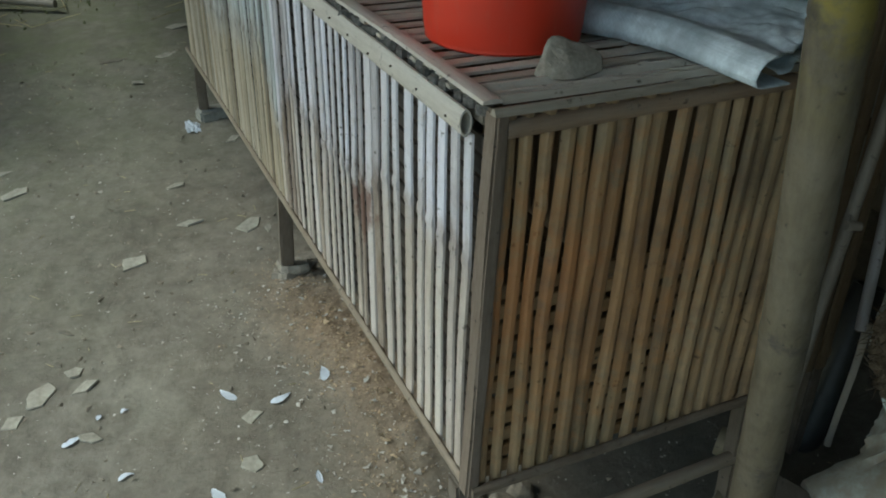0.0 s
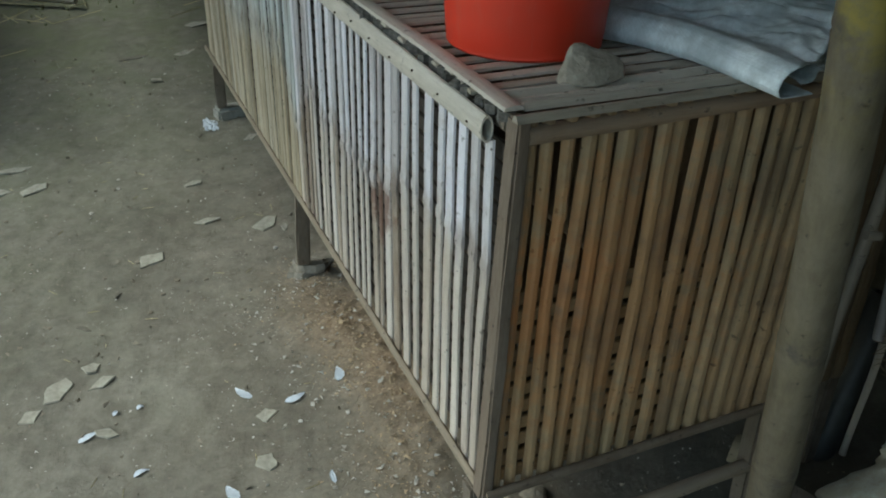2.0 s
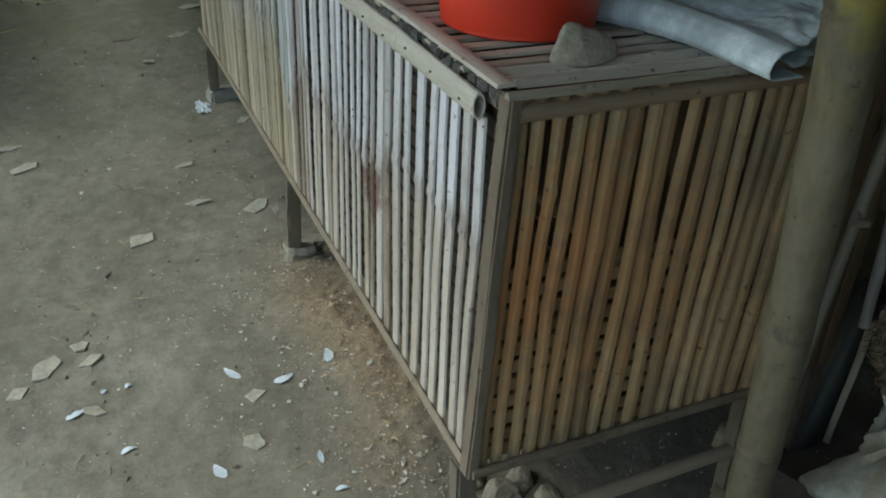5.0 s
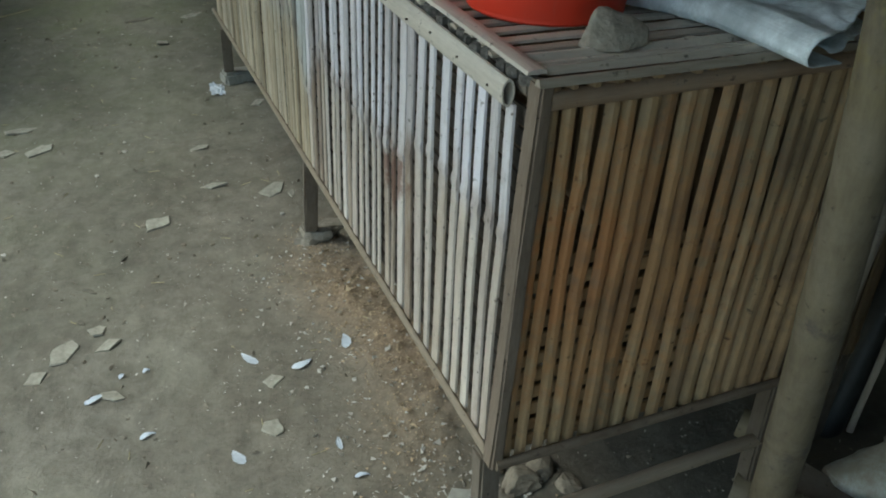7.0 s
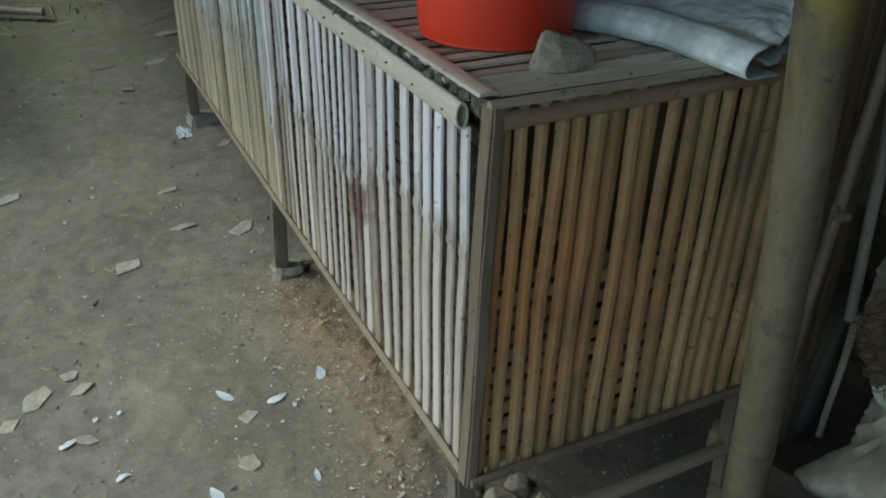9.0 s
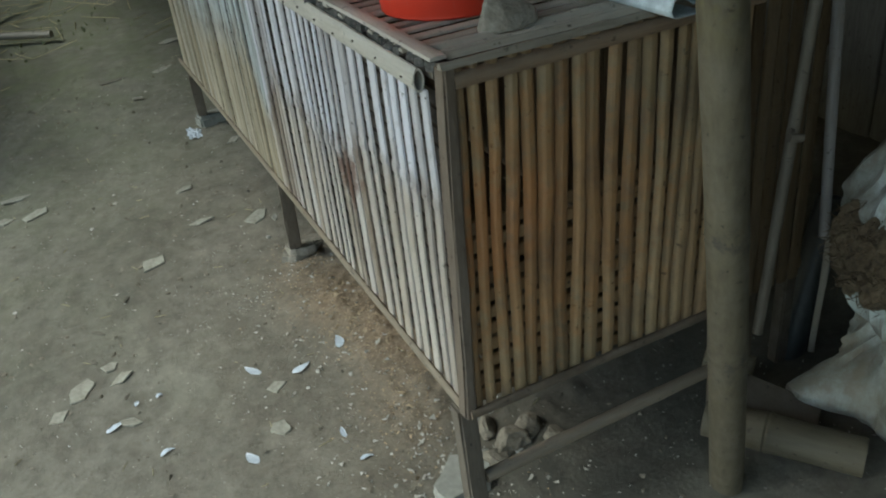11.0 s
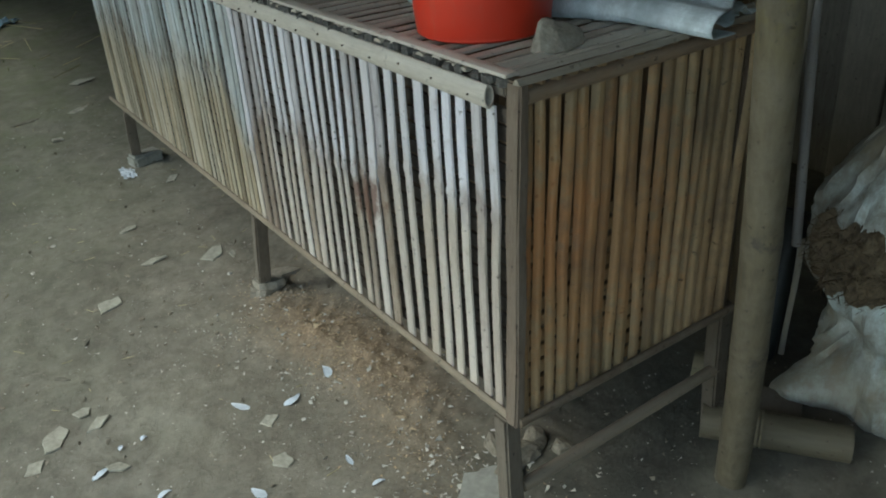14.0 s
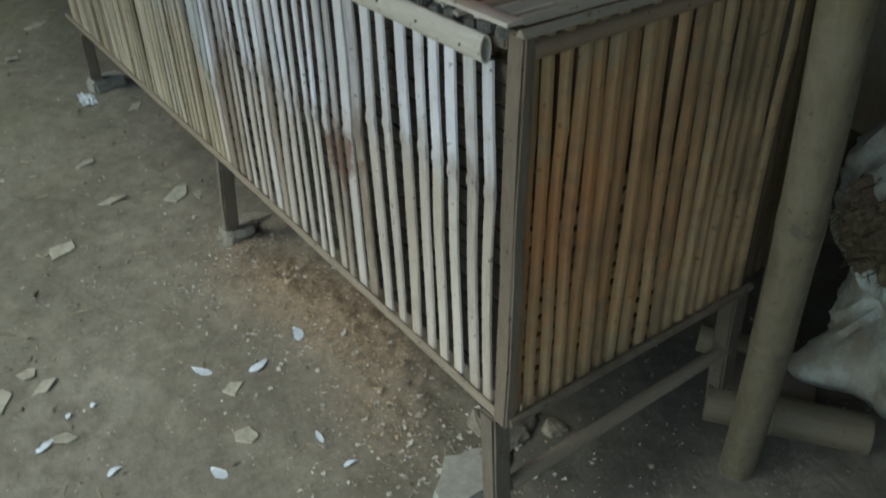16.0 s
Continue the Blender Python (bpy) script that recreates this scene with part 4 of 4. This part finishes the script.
FEATHERS = ((-0.015, 0.754, 0.050, 0.023, 80), (-0.24, 0.791, 0.056, 0.022, 120), (-0.128, 0.717, 0.052, 0.020, 15), (-0.119, 0.468, 0.036, 0.013, 85), (-0.32, 0.507, 0.046, 0.024, 110),
            (-0.572, 0.787, 0.050, 0.016, 20), (-0.513, 0.843, 0.018, 0.011, 60), (-0.46, 0.842, 0.017, 0.012, 10), (-0.48, 0.64, 0.034, 0.014, 10), (-0.099, 0.371, 0.030, 0.011, -10))
for k, (x, y, ln, w, turn) in enumerate(FEATHERS):
    solid("feather", feather_mesh("feather", ln, w, k), on_ground(x, y, turn), "small white fluffy feather lying on the earth", "feather", "feathers on the ground")

CHIPS = ((-0.362, 1.444, 0.095, 0.060, 35), (-0.631, 0.969, 0.108, 0.056, 62), (-0.69, 0.908, 0.060, 0.045, 20), (-0.552, 1.022, 0.045, 0.040, 80), (-0.534, 0.957, 0.070, 0.040, 20),
         (-0.538, 0.782, 0.055, 0.030, -15), (-0.202, 0.698, 0.055, 0.045, 5), (-0.232, 0.562, 0.050, 0.050, 45), (-0.175, 1.592, 0.085, 0.040, -20), (-0.015, 1.503, 0.095, 0.065, 25),
         (0.029, 1.461, 0.050, 0.022, 70), (-0.179, 1.848, 0.070, 0.035, 25), (0.07, 2.114, 0.065, 0.035, 30), (-0.012, 3.1, 0.11, 0.06, 20), (0.101, 3.46, 0.14, 0.08, -20),
         (-0.657, 2.014, 0.10, 0.06, 30), (-0.76, 2.038, 0.08, 0.05, 0), (-0.717, 2.18, 0.12, 0.04, 10), (-0.17, 2.819, 0.08, 0.06, 60))
for k, (x, y, sx, sy, turn) in enumerate(CHIPS):
    solid("chip", chip_mesh("chip", sx * 1.05, sy * 1.1, 0.0055, M_CHIP, 400 + k, 4 + k % 2), on_ground(x, y, turn, -0.001), "flat pale clay chip lying on the earth", "chip", "flat chips on the ground")
for k, (x, y, sx, sy, turn) in enumerate(((-0.559, 1.194, 0.045, 0.018, -40), (-0.585, 1.067, 0.035, 0.016, -60), (-0.463, 1.309, 0.05, 0.010, 60), (-0.233, 3.129, 0.14, 0.05, 5))):
    solid("dry_leaf", chip_mesh("dry_leaf", sx, sy, 0.005, M_CHIPD, 450 + k, 5), on_ground(x, y, turn, 0.0), "dark curled dry leaf on the earth", "leaf", "leaves on the ground")


def scrap(name, x, y, s, mat, label, seed):
    r2 = random.Random(seed)
    n = 9
    vs = []
    for j in range(n):
        for i in range(n):
            u, w = i / (n - 1) - 0.5, j / (n - 1) - 0.5
            q = Vector((u * 4, w * 4, seed))
            vs.append((s * (u + 0.15 * noise.noise(q)), s * 0.6 * (w + 0.2 * noise.noise(q + Vector((7, 0, 0)))), 0.004 + s * 0.22 * abs(noise.noise(q * 1.3))))
    fs = [(j * n + i, j * n + i + 1, (j + 1) * n + i + 1, (j + 1) * n + i) for j in range(n - 1) for i in range(n - 1)]
    ob = solid(name, mesh(name, vs, fs, mat, False), on_ground(x, y, r2.uniform(0, 90)), label, "scrap")
    ob.modifiers.new("thickness", "SOLIDIFY").thickness = 0.001
    return ob


scrap("plastic_scrap", -0.047, 2.27, 0.085, M_FEATHER, "crumpled white plastic scrap on the earth", 2)
scrap("plastic_scrap", -0.06, 4.86, 0.30, M_BLUE, "crumpled pale blue plastic bag on the earth", 3)


def bit(r2, x, y, z, s):
    """A small irregular grain."""
    p = [(x + s * r2.uniform(-1, 1), y + s * r2.uniform(-1, 1), z + s * r2.uniform(-0.2, 0.9)) for _ in range(4)]
    return p, [(0, 1, 2), (0, 1, 3), (1, 2, 3), (0, 2, 3)]


def crumbs():
    r2 = random.Random(77)
    out, husk = [], []
    for _ in range(1000):
        x, y = r2.uniform(-0.95, 0.1), r2.uniform(0.0, 3.2)
        out.append(bit(r2, x, y, height(x, y) + 0.001, r2.choice((0.002, 0.003, 0.0045))))
    for _ in range(850):
        x, y = r2.gauss(0.0, 0.13), r2.uniform(-0.1, 1.2)
        out.append(bit(r2, x, y, height(x, y) + 0.002, r2.choice((0.002, 0.003, 0.005, 0.008))))
    for _ in range(420):
        x, y = r2.gauss(0.03, 0.06), abs(r2.gauss(0.05, 0.18))
        out.append(bit(r2, x, y, height(x, y) + 0.002, r2.choice((0.002, 0.004, 0.006, 0.009))))
    for _ in range(750):
        x, y = r2.gauss(-0.12, 0.16), r2.uniform(0.0, 1.5)
        if x < 0.12:
            out.append(bit(r2, x, y, height(x, y) + 0.001, r2.choice((0.0012, 0.0018, 0.0026))))
    for _ in range(45):
        x, y = r2.gauss(-0.17, 0.035), r2.gauss(1.06, 0.035)
        out.append(bit(r2, x, y, height(x, y) + 0.002, r2.choice((0.002, 0.004, 0.006))))
    for _ in range(300):
        x, y = r2.uniform(0.1, 0.9), r2.uniform(-0.3, 0.3)
        out.append(bit(r2, x, y, height(x, y) + 0.001, r2.choice((0.0015, 0.003, 0.004))))
    for _ in range(9500):
        x, y = r2.gauss(0.05, 0.11), r2.uniform(-0.02, 1.3)
        if r2.random() < pile(x, y)[0] + 0.04:
            husk.append(bit(r2, x, y, height(x, y) + 0.001, r2.choice((0.0015, 0.002, 0.003, 0.0045))))
    for _ in range(150):
        x, y = r2.gauss(0.03, 0.065), r2.uniform(0.02, 1.2)
        if x < 0.10 and r2.random() < pile(x, y)[0] + 0.05:
            husk.append(bit(r2, x, y, height(x, y), r2.choice((0.005, 0.007, 0.010))))
    grit, twigs = [], []
    for k in range(80):
        x, y, s2 = r2.uniform(-0.95, 0.05), r2.uniform(0.1, 3.0), r2.uniform(0.004, 0.010)
        z, a = height(x, y), r2.uniform(0, 6.28)
        low = [(x + s2 * math.cos(a + q * 1.257) * r2.uniform(0.7, 1.2), y + s2 * math.sin(a + q * 1.257) * r2.uniform(0.5, 1.0), z - 0.001) for q in range(5)]
        up = [(x + (p[0] - x) * 0.8, y + (p[1] - y) * 0.8, z + s2 * 0.4) for p in low]
        (out if k % 3 == 0 else grit).append((low + up, [(5, 6, 7, 8, 9)] + [(q, (q + 1) % 5, 5 + (q + 1) % 5, 5 + q) for q in range(5)]))
    for _ in range(2600):
        x, y = r2.uniform(-1.0, 0.9), r2.uniform(-0.3, 3.3)
        grit.append(bit(r2, x, y, height(x, y) + 0.001, r2.choice((0.002, 0.003, 0.004, 0.006, 0.009))))
    for _ in range(90):
        x, y, a, ln = r2.uniform(-1.0, 0.3), r2.uniform(0.1, 3.3), r2.uniform(0, 6.28), r2.uniform(0.01, 0.035)
        p, d = Vector((x, y, height(x, y) + 0.002)), Vector((math.cos(a), math.sin(a), 0.05)) * ln
        w = Vector((-math.sin(a), math.cos(a), 0)) * 0.001
        up = Vector((0, 0, 0.0015))
        twigs.append(([tuple(p - w), tuple(p + w), tuple(p + d + w), tuple(p + d - w), tuple(p + up), tuple(p + d + up)], [(0, 1, 2, 3), (0, 4, 5, 3), (1, 2, 5, 4)]))
    tagged(new("grit", soup("grit", grit, M_CLOD)), "brown grit and crumbled soil over the earth", "grit", kind="stuff")
    tagged(new("twigs", soup("twigs", twigs, M_STRAW)), "short bits of straw over the earth", "straw", kind="stuff")
    tagged(new("crumbs", soup("crumbs", out, M_CRUMB)), "pale crumbs and grit scattered over the earth", "crumbs", kind="stuff")
    tagged(new("husk", soup("husk", husk, M_HUSK)), "tan feed husk spilled along the coop", "husk", kind="stuff")


crumbs()


def weeds():
    r2 = random.Random(5)
    straw, grass = [], []
    for _ in range(200):
        x, y = r2.gauss(-0.95, 0.5), r2.gauss(4.3, 0.5)
        a, ln, z = r2.uniform(0, 6.28), r2.uniform(0.06, 0.25), height(x, y)
        d = Vector((math.cos(a) * ln, math.sin(a) * ln, r2.uniform(0, 0.04)))
        w = Vector((-math.sin(a), math.cos(a), 0)) * r2.uniform(0.0015, 0.004)
        p = Vector((x, y, z + 0.004 + r2.uniform(0, 0.02)))
        straw.append(([tuple(p - w), tuple(p + w), tuple(p + d + w), tuple(p + d - w), tuple(p + Vector((0, 0, 0.003))), tuple(p + d + Vector((0, 0, 0.003)))], [(0, 1, 2, 3), (0, 4, 5, 3), (1, 2, 5, 4)]))
    for _ in range(260):
        x, y = r2.uniform(-2.2, 0.0), 3.7 + abs(r2.gauss(0, 1.1))
        z, hh = height(x, y), r2.uniform(0.008, 0.03)
        a = r2.uniform(0, 6.28)
        w = Vector((math.cos(a), math.sin(a), 0)) * r2.uniform(0.003, 0.008)
        lean = Vector((r2.uniform(-1, 1), r2.uniform(-1, 1), 0)) * hh * 0.7
        p = Vector((x, y, z))
        grass.append(([tuple(p - w), tuple(p + w), tuple(p + lean * 0.4 + w * 0.8 + Vector((0, 0, hh * 0.7))), tuple(p + lean + Vector((0, 0, hh)))], [(0, 1, 2), (0, 2, 3)]))
    tagged(new("straw", soup("straw_litter", straw, M_STRAW)), "dry straw strewn on the earth", "straw", kind="stuff")
    tagged(new("weeds", soup("weeds", grass, M_GRASS)), "short weeds growing on the far earth", "weeds", kind="stuff")


weeds()
log("dead_branch", (-0.75, 4.55, 0.27), (-0.35, 5.3, 0.75), 0.018, [], M_POLE, "bare grey branch leaning over the litter", 12, "branch", False, 0.03)
log("dry_stick", (-0.95, 4.3, 0.25), (-0.42, 3.95, 0.235), 0.02, [0.3], M_POLE, "dry pale stick lying on the earth", 13, "stick", False)
